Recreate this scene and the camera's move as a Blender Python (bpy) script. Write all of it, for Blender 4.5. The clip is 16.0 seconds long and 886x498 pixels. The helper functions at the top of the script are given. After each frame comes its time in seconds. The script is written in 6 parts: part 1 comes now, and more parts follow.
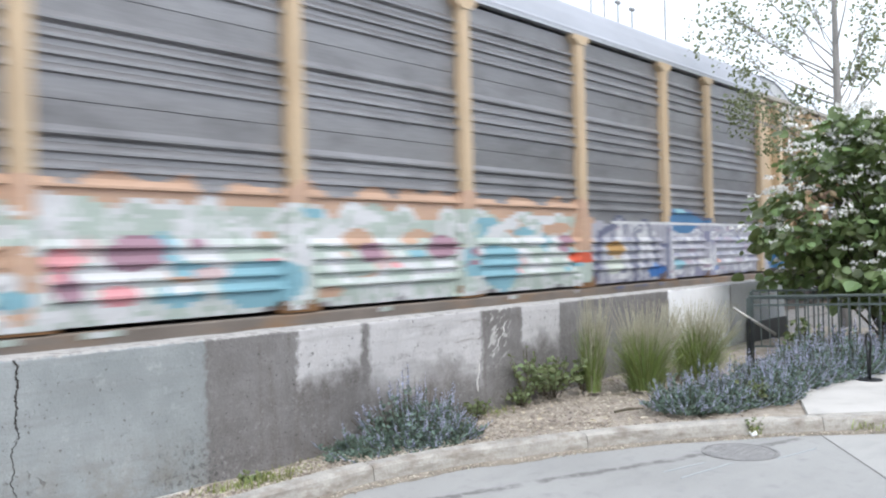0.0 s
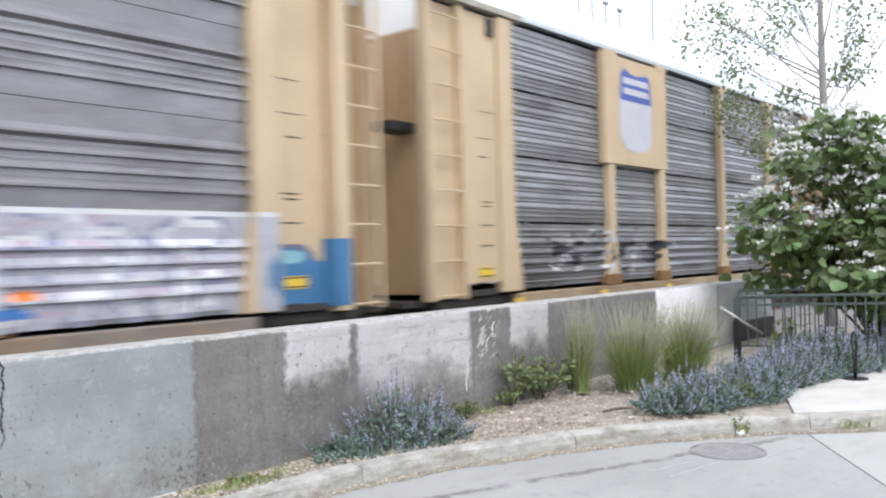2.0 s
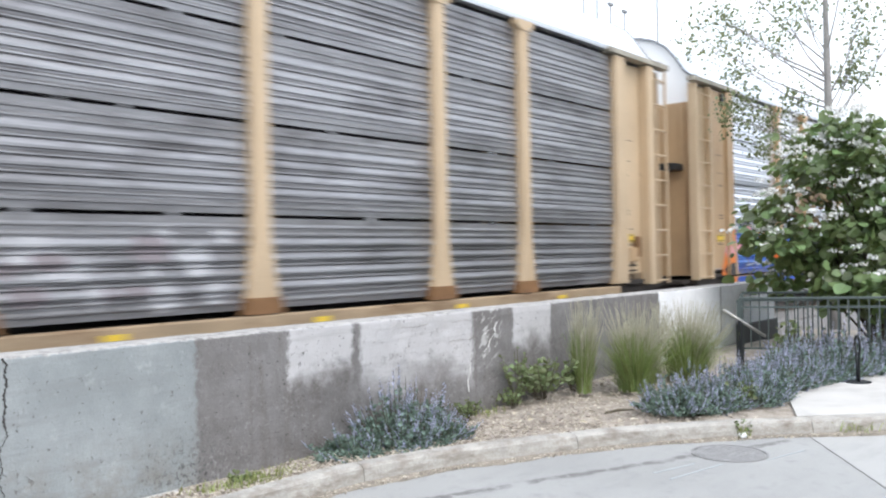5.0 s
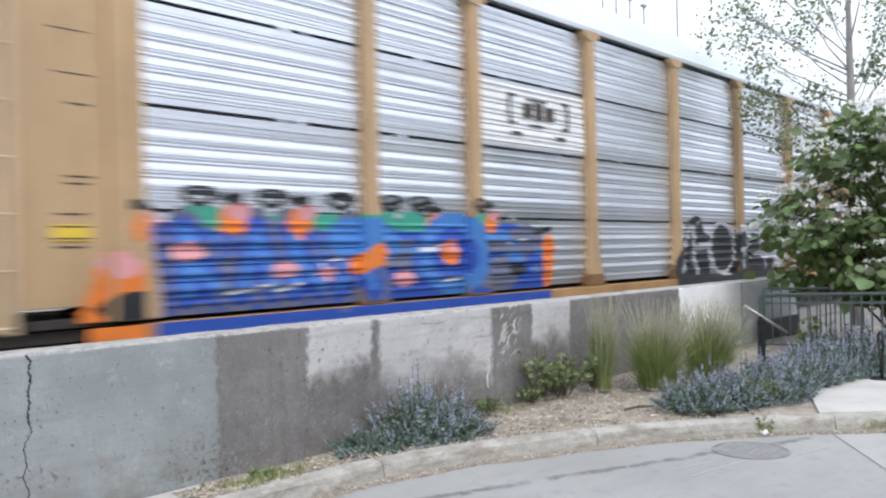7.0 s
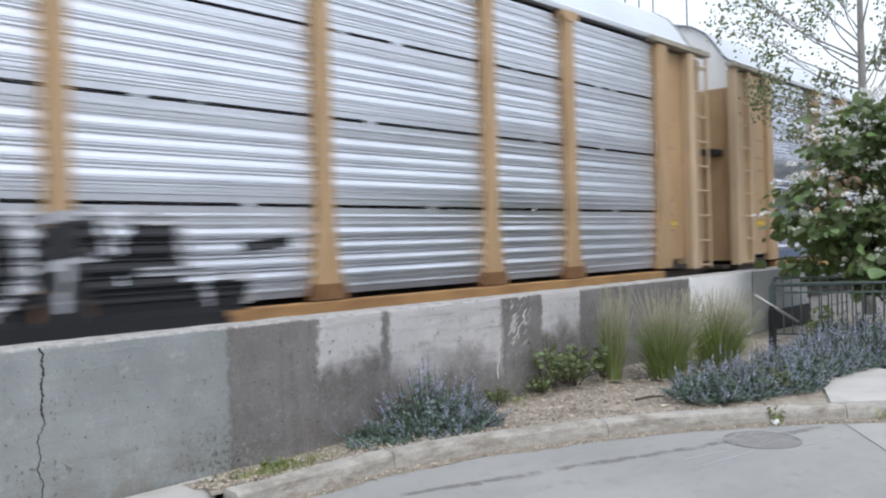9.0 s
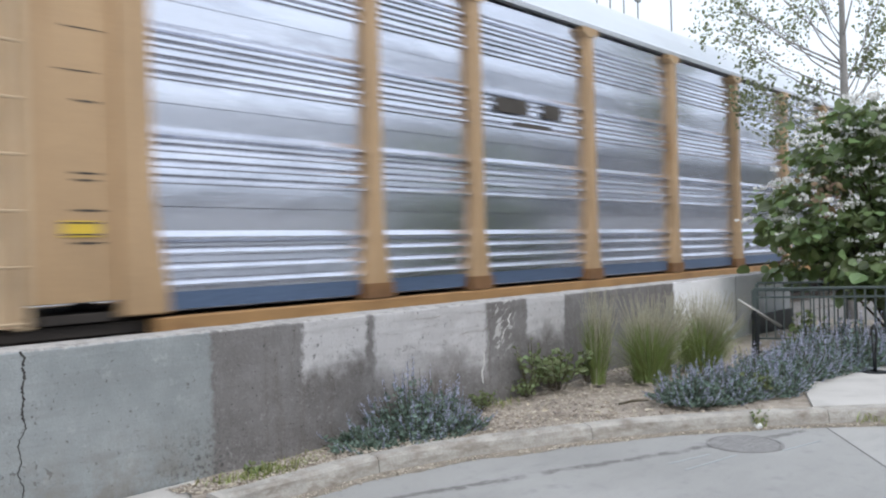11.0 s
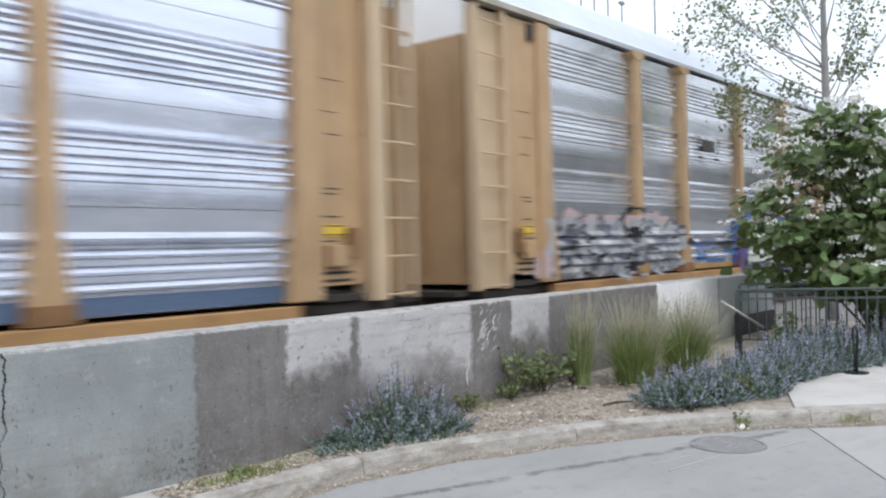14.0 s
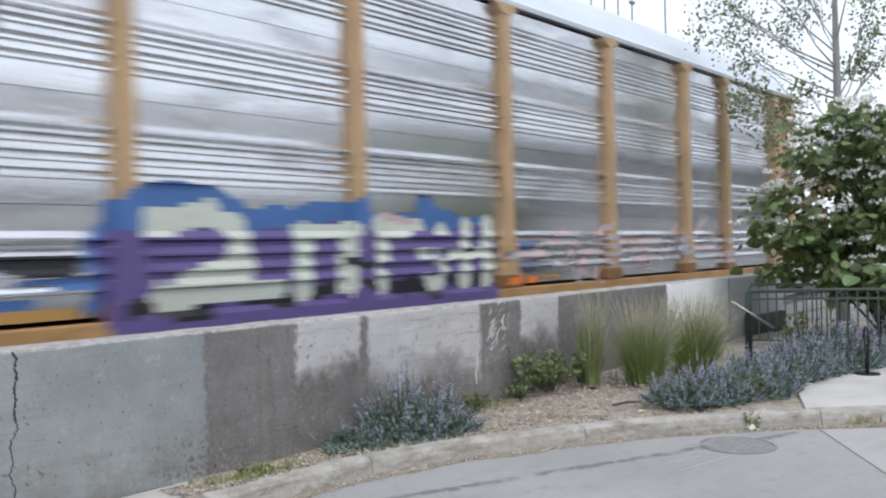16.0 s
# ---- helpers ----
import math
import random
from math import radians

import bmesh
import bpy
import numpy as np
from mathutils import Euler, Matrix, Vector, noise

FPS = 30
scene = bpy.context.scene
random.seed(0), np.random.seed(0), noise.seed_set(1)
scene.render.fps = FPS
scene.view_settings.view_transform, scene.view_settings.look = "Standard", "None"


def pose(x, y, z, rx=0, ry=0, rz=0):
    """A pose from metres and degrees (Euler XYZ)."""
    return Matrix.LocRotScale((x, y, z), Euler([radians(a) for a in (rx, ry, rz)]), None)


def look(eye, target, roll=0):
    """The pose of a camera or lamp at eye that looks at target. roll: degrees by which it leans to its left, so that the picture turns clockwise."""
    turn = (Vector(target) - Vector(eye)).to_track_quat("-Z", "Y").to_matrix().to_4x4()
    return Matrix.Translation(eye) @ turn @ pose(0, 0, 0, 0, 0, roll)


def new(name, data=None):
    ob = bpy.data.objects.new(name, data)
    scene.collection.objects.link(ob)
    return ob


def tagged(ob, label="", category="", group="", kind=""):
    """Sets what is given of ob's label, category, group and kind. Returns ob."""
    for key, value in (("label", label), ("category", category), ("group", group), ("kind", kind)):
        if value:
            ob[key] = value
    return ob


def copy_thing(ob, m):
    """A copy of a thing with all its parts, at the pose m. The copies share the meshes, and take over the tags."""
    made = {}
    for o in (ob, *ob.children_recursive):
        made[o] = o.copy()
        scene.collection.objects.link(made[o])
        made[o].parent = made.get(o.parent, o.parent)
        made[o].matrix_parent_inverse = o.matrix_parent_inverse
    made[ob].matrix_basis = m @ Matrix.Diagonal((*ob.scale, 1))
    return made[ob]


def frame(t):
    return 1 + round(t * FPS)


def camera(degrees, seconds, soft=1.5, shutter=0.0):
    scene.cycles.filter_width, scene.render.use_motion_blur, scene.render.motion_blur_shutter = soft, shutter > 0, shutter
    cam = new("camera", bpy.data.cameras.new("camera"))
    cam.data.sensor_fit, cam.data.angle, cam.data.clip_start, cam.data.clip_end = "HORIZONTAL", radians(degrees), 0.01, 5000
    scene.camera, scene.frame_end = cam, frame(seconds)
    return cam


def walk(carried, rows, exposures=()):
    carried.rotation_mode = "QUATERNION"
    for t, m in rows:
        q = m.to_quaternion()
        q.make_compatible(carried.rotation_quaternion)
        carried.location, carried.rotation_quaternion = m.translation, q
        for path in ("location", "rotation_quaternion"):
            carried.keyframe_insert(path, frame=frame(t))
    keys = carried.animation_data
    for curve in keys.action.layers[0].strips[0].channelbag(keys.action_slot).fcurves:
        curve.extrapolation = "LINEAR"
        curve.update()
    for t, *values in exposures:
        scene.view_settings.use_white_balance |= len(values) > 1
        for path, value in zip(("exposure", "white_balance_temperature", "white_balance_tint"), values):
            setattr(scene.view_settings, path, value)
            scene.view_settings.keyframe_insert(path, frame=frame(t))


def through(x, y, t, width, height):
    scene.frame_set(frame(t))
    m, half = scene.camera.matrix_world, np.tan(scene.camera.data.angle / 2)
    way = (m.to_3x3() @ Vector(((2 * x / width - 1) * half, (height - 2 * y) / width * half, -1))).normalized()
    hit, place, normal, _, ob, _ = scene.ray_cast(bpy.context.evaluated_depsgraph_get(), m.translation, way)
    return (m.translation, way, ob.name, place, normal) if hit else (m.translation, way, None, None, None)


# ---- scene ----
cam = camera(54.6, 16.0, soft=2.1, shutter=0.8)

# seconds, pitch, roll and yaw of the phone, held at head height
PATH = [
    (0.0, 0.38, 1.49, -49.10), (0.5, 0.48, 1.64, -49.30), (1.0, 0.42, 1.64, -49.61), (1.5, 0.34, 1.51, -49.70),
    (2.0, 0.38, 1.55, -49.87), (2.5, 0.42, 1.43, -49.84), (3.0, 0.24, 1.40, -49.42), (3.5, 0.54, 1.25, -49.34),
    (4.0, 0.47, 1.12, -49.64), (6.5, 0.07, 1.37, -49.30), (7.0, 0.18, 1.30, -48.41), (7.5, 0.06, 1.27, -47.93),
    (8.0, -0.18, 1.24, -48.28), (8.5, -0.34, 1.45, -47.83), (9.0, -0.39, 1.65, -47.78), (9.5, -0.28, 1.42, -48.52),
    (12.0, -0.15, 1.44, -48.96), (12.5, -0.34, 1.36, -49.35), (13.0, 0.17, 1.68, -48.99), (13.5, -0.23, 1.61, -49.43),
    (14.0, -0.07, 1.44, -49.79), (14.5, -0.10, 1.61, -49.21), (15.0, 0.43, 1.44, -49.07), (15.5, 0.05, 1.24, -48.96),
    (16.0, -0.09, 1.32, -49.17)]
walk(cam, [(t, pose(0, 0, 1.6, 90 + p, r, y)) for t, p, r, y in PATH],
     exposures=[(0, 0.84), (1.0, 0.88), (4.2, 1.04), (6.5, 0.75), (8.5, 0.40), (12.0, 0.35), (13.0, 0.34), (14.0, 0.45), (14.5, 0.66), (15.0, 0.44), (15.5, 0.38), (16.0, 0.33)])

# ---- light: bright overcast ----
world = bpy.data.worlds.new("overcast_sky")
scene.world = world
world.use_nodes = True
wt = world.node_tree
sky = wt.nodes.new("ShaderNodeTexSky")
sky.sky_type, sky.sun_disc = "NISHITA", False
sky.sun_elevation, sky.sun_rotation, sky.dust_density = radians(52), radians(205), 4.0
cloud = wt.nodes.new("ShaderNodeMix")
cloud.data_type = "RGBA"
cloud.inputs["Factor"].default_value = 0.72
cloud.inputs["B"].default_value = (7.6, 8.3, 9.35, 1)
wt.links.new(sky.outputs["Color"], cloud.inputs["A"])
wt.links.new(cloud.outputs["Result"], wt.nodes["Background"].inputs["Color"])
wt.nodes["Background"].inputs["Strength"].default_value = 0.135

sun = new("sun", bpy.data.lights.new("sun", "SUN"))
sun.data.energy, sun.data.angle, sun.data.color = 0.55, radians(20), (1.0, 0.985, 0.96)
sun.matrix_world = look((-6, -13, 18), (0, 0, 0))


# ---- materials ----
def nodes_of(name):
    m = bpy.data.materials.new(name)
    m.use_nodes = True
    t = m.node_tree
    return m, t, t.nodes["Principled BSDF"]


def add(t, kind, **values):
    n = t.nodes.new(kind)
    for key, value in values.items():
        if key in n.inputs:
            n.inputs[key].default_value = value
    return n


def math_node(t, op, a, b=0.0, clamp=False):
    n = t.nodes.new("ShaderNodeMath")
    n.operation, n.use_clamp = op, clamp
    for i, v in enumerate((a, b)):
        if isinstance(v, (int, float)):
            n.inputs[i].default_value = v
        else:
            t.links.new(v, n.inputs[i])
    return n.outputs[0]


def mix_color(t, fac, a, b):
    n = t.nodes.new("ShaderNodeMix")
    n.data_type = "RGBA"
    for socket, v in (("Factor", fac), ("A", a), ("B", b)):
        if isinstance(v, (int, float)):
            n.inputs[socket].default_value = v
        elif isinstance(v, tuple):
            n.inputs[socket].default_value = (*v[:3], 1)
        else:
            t.links.new(v, n.inputs[socket])
    return n.outputs["Result"]


def ramp(t, value, lo, hi):
    n = t.nodes.new("ShaderNodeMapRange")
    n.inputs["From Min"].default_value, n.inputs["From Max"].default_value = lo, hi
    t.links.new(value, n.inputs["Value"])
    return n.outputs["Result"]


def coords(t, stretch=(1, 1, 1), shift=True):
    """Object space, moved by a chance amount for each object."""
    c = t.nodes.new("ShaderNodeTexCoord")
    m = add(t, "ShaderNodeMapping", Scale=stretch)
    t.links.new(c.outputs["Object"], m.inputs["Vector"])
    if shift:
        o = t.nodes.new("ShaderNodeObjectInfo")
        t.links.new(math_node(t, "MULTIPLY", o.outputs["Random"], 40.0), m.inputs["Location"])
    return m.outputs["Vector"]


def noise_at(t, vec, scale, detail=4.0, rough=0.55):
    n = add(t, "ShaderNodeTexNoise", Scale=scale, Detail=detail, Roughness=rough)
    t.links.new(vec, n.inputs["Vector"])
    return n.outputs["Fac"]


def material(name, color, rough=0.7, metal=0.0, scale=3.0, fine=45.0, vary=0.3, bump=0.25, stretch=(1, 1, 1),
             stain=None, stain_at=(0.55, 0.75), stain_stretch=(1, 1, 1), stain_scale=2.0, island=0.0, depth=0.01):
    m, t, p = nodes_of(name)
    vec = coords(t, stretch)
    big, small = noise_at(t, vec, scale), noise_at(t, vec, fine, 3.0)
    both = math_node(t, "ADD", math_node(t, "MULTIPLY", big, 0.6), math_node(t, "MULTIPLY", small, 0.4))
    lo, hi = tuple(c * (1 - vary) for c in color), tuple(min(1, c * (1 + vary)) for c in color)
    col = mix_color(t, ramp(t, both, 0.32, 0.68), lo, hi)
    if stain:
        s = noise_at(t, coords(t, stain_stretch), stain_scale, 6.0, 0.65)
        col = mix_color(t, ramp(t, s, *stain_at), col, stain)
    if island:
        g = t.nodes.new("ShaderNodeNewGeometry")
        k = math_node(t, "ADD", math_node(t, "MULTIPLY", g.outputs["Random Per Island"], 2 * island), 1 - island)
        h = add(t, "ShaderNodeHueSaturation")
        t.links.new(k, h.inputs["Value"])
        t.links.new(math_node(t, "ADD", math_node(t, "MULTIPLY", g.outputs["Random Per Island"], 0.05), 0.475), h.inputs["Hue"])
        t.links.new(col, h.inputs["Color"])
        col = h.outputs["Color"]
    t.links.new(col, p.inputs["Base Color"])
    p.inputs["Metallic"].default_value = metal
    t.links.new(math_node(t, "ADD", math_node(t, "MULTIPLY", small, 0.24 * (1 - 0.6 * metal)), rough - 0.12 * (1 - 0.6 * metal), True), p.inputs["Roughness"])
    if bump:
        b = add(t, "ShaderNodeBump", Strength=bump, Distance=depth)
        t.links.new(both, b.inputs["Height"])
        t.links.new(b.outputs["Normal"], p.inputs["Normal"])
    return m


def leaf_material(name, color, back, island=0.35, rough=0.55, through=0.3):
    m = material(name, color, rough, 0, 5, 60, 0.25, 0.1, island=island)
    t = m.node_tree
    tr = add(t, "ShaderNodeBsdfTranslucent", Color=(*back, 1))
    mx = add(t, "ShaderNodeMixShader", Fac=through)
    t.links.new(t.nodes["Principled BSDF"].outputs[0], mx.inputs[1])
    t.links.new(tr.outputs[0], mx.inputs[2])
    t.links.new(mx.outputs[0], t.nodes["Material Output"].inputs[0])
    return m


def wall_concrete():
    """Old concrete with paint patches, each with ragged edges."""
    m, t, p = nodes_of("patched_concrete")
    c = t.nodes.new("ShaderNodeTexCoord")
    vec = c.outputs["Object"]
    wob = noise_at(t, vec, 14, 5, 0.7)
    wide = noise_at(t, vec, 2.2, 6, 0.65)
    sep = t.nodes.new("ShaderNodeSeparateXYZ")
    t.links.new(vec, sep.inputs[0])
    px = math_node(t, "ADD", sep.outputs["X"], math_node(t, "MULTIPLY", math_node(t, "SUBTRACT", wob, 0.5), 0.16))
    pz = math_node(t, "ADD", sep.outputs["Z"], math_node(t, "MULTIPLY", math_node(t, "SUBTRACT", wide, 0.5), 0.9))

    def patch(x0, x1, z0, soft=0.02, low=0.12):
        a = math_node(t, "MULTIPLY", ramp(t, px, x0 - soft, x0 + soft), ramp(t, px, x1 + soft, x1 - soft))
        return math_node(t, "MULTIPLY", a, ramp(t, pz, z0 - low, z0 + low))

    speck = noise_at(t, vec, 55, 3, 0.7)
    grit = noise_at(t, vec, 150, 2, 0.6)
    boards = noise_at(t, coords(t, (0.35, 1, 5.0), False), 3.0, 5, 0.6)
    bare = mix_color(t, ramp(t, wide, 0.34, 0.66), (0.150, 0.140, 0.134), (0.205, 0.197, 0.193))
    streaks = noise_at(t, coords(t, (3.4, 1, 0.35), False), 2.4, 6, 0.7)
    bare = mix_color(t, ramp(t, streaks, 0.50, 0.72), bare, (0.135, 0.119, 0.108))
    bare = mix_color(t, math_node(t, "MULTIPLY", ramp(t, speck, 0.55, 0.68), 0.45), bare, (0.28, 0.272, 0.265))
    bare = mix_color(t, math_node(t, "MULTIPLY", ramp(t, noise_at(t, vec, 9, 6, 0.7), 0.52, 0.66), 0.5), bare, (0.25, 0.242, 0.238))
    bare = mix_color(t, ramp(t, noise_at(t, vec, 34, 4, 0.65), 0.62, 0.67), bare, (0.075, 0.070, 0.068))
    chipped = math_node(t, "MULTIPLY", ramp(t, sep.outputs["Z"], 0.85, 0.35), ramp(t, math_node(t, "ADD", noise_at(t, vec, 24, 5, 0.75), math_node(t, "MULTIPLY", noise_at(t, vec, 3.1, 3), 0.25)), 0.71, 0.75))
    bare = mix_color(t, math_node(t, "MULTIPLY", chipped, 0.55), bare, (0.33, 0.325, 0.32))
    bare = mix_color(t, ramp(t, grit, 0.64, 0.74), bare, (0.34, 0.33, 0.32))
    paint = mix_color(t, ramp(t, wide, 0.34, 0.66), (0.245, 0.267, 0.270), (0.335, 0.358, 0.36))
    paint = mix_color(t, math_node(t, "MULTIPLY", ramp(t, grit, 0.45, 0.62), 0.3), paint, (0.21, 0.225, 0.225))
    paint = mix_color(t, math_node(t, "MULTIPLY", ramp(t, boards, 0.50, 0.68), 0.55), paint, (0.245, 0.258, 0.258))
    paint = mix_color(t, math_node(t, "MULTIPLY", ramp(t, noise_at(t, vec, 7, 8, 0.75), 0.56, 0.68), 0.7), paint, (0.385, 0.40, 0.40))
    some = ramp(t, noise_at(t, vec, 1.9, 3, 0.6), 0.42, 0.66)
    pits = math_node(t, "ADD", noise_at(t, vec, 26, 4, 0.65), math_node(t, "MULTIPLY", math_node(t, "SUBTRACT", some, 0.6), 0.06))
    paint = mix_color(t, ramp(t, pits, 0.625, 0.665), paint, (0.155, 0.155, 0.15))
    paint = mix_color(t, math_node(t, "MULTIPLY", ramp(t, sep.outputs["Z"], 0.55, 0.05), ramp(t, noise_at(t, vec, 5, 7, 0.75), 0.43, 0.60)), paint, (0.225, 0.218, 0.20))
    paint = mix_color(t, ramp(t, noise_at(t, coords(t, (1, 1, 2.6), False), 11, 6, 0.75), 0.66, 0.70), paint, (0.14, 0.14, 0.137))
    warm = mix_color(t, ramp(t, wide, 0.3, 0.7), (0.45, 0.44, 0.44), (0.54, 0.53, 0.53))
    warm = mix_color(t, ramp(t, noise_at(t, vec, 9, 8, 0.75), 0.57, 0.68), warm, (0.31, 0.30, 0.295))
    warm = mix_color(t, ramp(t, pits, 0.63, 0.67), warm, (0.18, 0.175, 0.17))
    warm = mix_color(t, math_node(t, "MULTIPLY", ramp(t, boards, 0.52, 0.70), 0.6), warm, (0.36, 0.35, 0.345))
    white = mix_color(t, ramp(t, wide, 0.35, 0.65), (0.80, 0.812, 0.825), (0.89, 0.897, 0.905))
    white = mix_color(t, ramp(t, noise_at(t, coords(t, (2.5, 1, 0.5), False), 4, 7, 0.7), 0.60, 0.78), white, (0.66, 0.67, 0.68))
    col = mix_color(t, patch(-9, 3.44, -1.0), bare, paint)
    col = mix_color(t, patch(4.26, 4.93, 0.62), col, warm)
    col = mix_color(t, patch(5.03, 6.55, 0.47, 0.03, 0.2), col, warm)
    col = mix_color(t, patch(7.22, 7.92, 0.60), col, warm)
    col = mix_color(t, patch(10.52, 12.55, -1.0), col, white)
    pale = mix_color(t, ramp(t, wide, 0.3, 0.7), (0.58, 0.59, 0.60), (0.70, 0.71, 0.715))
    col = mix_color(t, patch(12.55, 16.0, -1.0), col, pale)
    diag = t.nodes.new("ShaderNodeCombineXYZ")
    t.links.new(math_node(t, "MULTIPLY", math_node(t, "ADD", sep.outputs["X"], sep.outputs["Z"]), 3.0), diag.inputs["X"])
    t.links.new(math_node(t, "MULTIPLY", math_node(t, "SUBTRACT", sep.outputs["X"], sep.outputs["Z"]), 9.0), diag.inputs["Z"])
    lime = math_node(t, "MULTIPLY", patch(6.64, 7.0, 0.62, 0.05), ramp(t, noise_at(t, diag.outputs[0], 1.4, 4, 0.6), 0.53, 0.57))
    col = mix_color(t, math_node(t, "MULTIPLY", lime, 0.6), col, (0.62, 0.61, 0.59))
    flake = math_node(t, "MULTIPLY", math_node(t, "MULTIPLY", ramp(t, px, 2.9, 3.3), ramp(t, px, 3.75, 3.5)), math_node(t, "MULTIPLY", ramp(t, sep.outputs["Z"], 0.5, 0.15), ramp(t, noise_at(t, vec, 30, 6, 0.8), 0.53, 0.57)))
    col = mix_color(t, flake, col, (0.10, 0.10, 0.10))
    rim = ramp(t, math_node(t, "ADD", sep.outputs["Z"], math_node(t, "MULTIPLY", math_node(t, "SUBTRACT", wob, 0.5), 0.06)), 1.036, 1.047)
    edge = mix_color(t, ramp(t, noise_at(t, coords(t, (1, 1, 1), False), 13, 6, 0.75), 0.46, 0.60), (0.45, 0.435, 0.415), (0.27, 0.26, 0.245))
    col = mix_color(t, rim, col, edge)
    t.links.new(col, p.inputs["Base Color"])
    p.inputs["Roughness"].default_value = 0.88
    h = math_node(t, "ADD", math_node(t, "MULTIPLY", speck, 0.4), math_node(t, "MULTIPLY", wob, 0.6))
    h = math_node(t, "SUBTRACT", h, math_node(t, "MULTIPLY", ramp(t, pits, 0.62, 0.68), 0.5))
    h = math_node(t, "ADD", h, math_node(t, "MULTIPLY", boards, 0.5))
    b = add(t, "ShaderNodeBump", Strength=0.65, Distance=0.016)
    t.links.new(h, b.inputs["Height"])
    t.links.new(b.outputs["Normal"], p.inputs["Normal"])
    return m


def road_surface():
    m, t, p = nodes_of("worn_road")
    c = t.nodes.new("ShaderNodeTexCoord")
    vec = c.outputs["Object"]
    big, mid, fine = noise_at(t, vec, 0.5, 5), noise_at(t, vec, 6, 5, 0.6), noise_at(t, vec, 160, 2)
    col = mix_color(t, ramp(t, big, 0.3, 0.7), (0.305, 0.304, 0.293), (0.375, 0.373, 0.36))
    col = mix_color(t, ramp(t, mid, 0.55, 0.75), col, (0.27, 0.27, 0.265))
    col = mix_color(t, ramp(t, fine, 0.55, 0.75), col, (0.21, 0.21, 0.205))
    # a long seam of patched tar that follows the kerb, and oil marks beside it
    sep = t.nodes.new("ShaderNodeSeparateXYZ")
    t.links.new(vec, sep.inputs[0])
    line = math_node(t, "SUBTRACT", sep.outputs["Y"], math_node(t, "ADD", math_node(t, "MULTIPLY", sep.outputs["X"], -0.42), 5.52))
    wav = math_node(t, "ADD", line, math_node(t, "MULTIPLY", math_node(t, "SUBTRACT", noise_at(t, vec, 2.5, 5, 0.7), 0.5), 0.22))
    seam = math_node(t, "MULTIPLY", ramp(t, math_node(t, "ABSOLUTE", wav), 0.06, 0.02), ramp(t, noise_at(t, vec, 9, 6, 0.75), 0.40, 0.50))
    seam = math_node(t, "MULTIPLY", seam, ramp(t, noise_at(t, vec, 1.7, 2), 0.36, 0.45))
    col = mix_color(t, math_node(t, "MULTIPLY", seam, 0.8), col, (0.12, 0.115, 0.11))
    # the newer, paler slab beyond the joint
    beyond = math_node(t, "ADD", math_node(t, "MULTIPLY", sep.outputs["X"], 0.559), math_node(t, "MULTIPLY", sep.outputs["Y"], -0.829))
    col = mix_color(t, math_node(t, "MULTIPLY", ramp(t, beyond, 2.243, 2.247), 0.5), col, (0.47, 0.46, 0.44))
    worn = noise_at(t, coords(t, (0.5, 1.6, 1), False), 1.3, 6, 0.65)
    col = mix_color(t, math_node(t, "MULTIPLY", ramp(t, worn, 0.50, 0.70), 0.45), col, (0.25, 0.25, 0.245))
    t.links.new(col, p.inputs["Base Color"])
    p.inputs["Roughness"].default_value = 0.8
    b = add(t, "ShaderNodeBump", Strength=0.3, Distance=0.006)
    t.links.new(fine, b.inputs["Height"])
    t.links.new(b.outputs["Normal"], p.inputs["Normal"])
    return m


M = {}
M["wall"] = wall_concrete()
M["road"] = road_surface()
M["dirt"] = material("gutter_dirt", (0.27, 0.235, 0.19), 0.95, 0, 9, 90, 0.35, 0.5, stain=(0.16, 0.14, 0.11), stain_at=(0.5, 0.7), stain_scale=7)
M["kerb"] = material("kerb_concrete", (0.40, 0.38, 0.345), 0.9, 0, 5, 75, 0.30, 0.8, stain=(0.22, 0.19, 0.155), stain_at=(0.47, 0.70), stain_scale=5, stain_stretch=(1, 1, 2.5))
M["slab"] = material("pale_slab", (0.52, 0.50, 0.47), 0.85, 0, 1.5, 90, 0.1, 0.2, stain=(0.40, 0.385, 0.36), stain_at=(0.5, 0.8))
M["soil"] = material("dry_mulch_ground", (0.35, 0.305, 0.255), 0.95, 0, 6, 60, 0.4, 0.8, stain=(0.22, 0.18, 0.135), stain_at=(0.5, 0.7), stain_scale=8)
M["chip"] = material("wood_chip", (0.47, 0.415, 0.35), 0.9, 0, 12, 60, 0.3, 0.2, island=0.45)
M["gravel"] = material("ballast_stone", (0.25, 0.24, 0.23), 0.95, 0, 12, 40, 0.45, 1.0, depth=0.05)
M["crack"] = material("open_crack", (0.045, 0.042, 0.04), 0.95, 0, 20, 80, 0.3, 0)
M["lime"] = material("lime_streak", (0.62, 0.61, 0.59), 0.85, 0, 20, 80, 0.15, 0.2)
M["iron"] = material("cast_iron", (0.255, 0.25, 0.245), 0.75, 0.1, 10, 90, 0.3, 0.4)
M["tar"] = material("tar_joint", (0.16, 0.158, 0.15), 0.85, 0, 9, 60, 0.3, 0.2)
M["chalk"] = material("pale_chalk", (0.385, 0.41, 0.42), 0.9, 0, 20, 90, 0.12, 0)
M["fence"] = material("dark_green_steel", (0.075, 0.095, 0.09), 0.45, 0.3, 8, 80, 0.25, 0.1)
M["rail_steel"] = material("worn_handrail_steel", (0.42, 0.41, 0.38), 0.4, 0.7, 8, 80, 0.2, 0.1)
M["black"] = material("black_steel", (0.02, 0.022, 0.024), 0.5, 0.2, 8, 80, 0.3, 0.1)
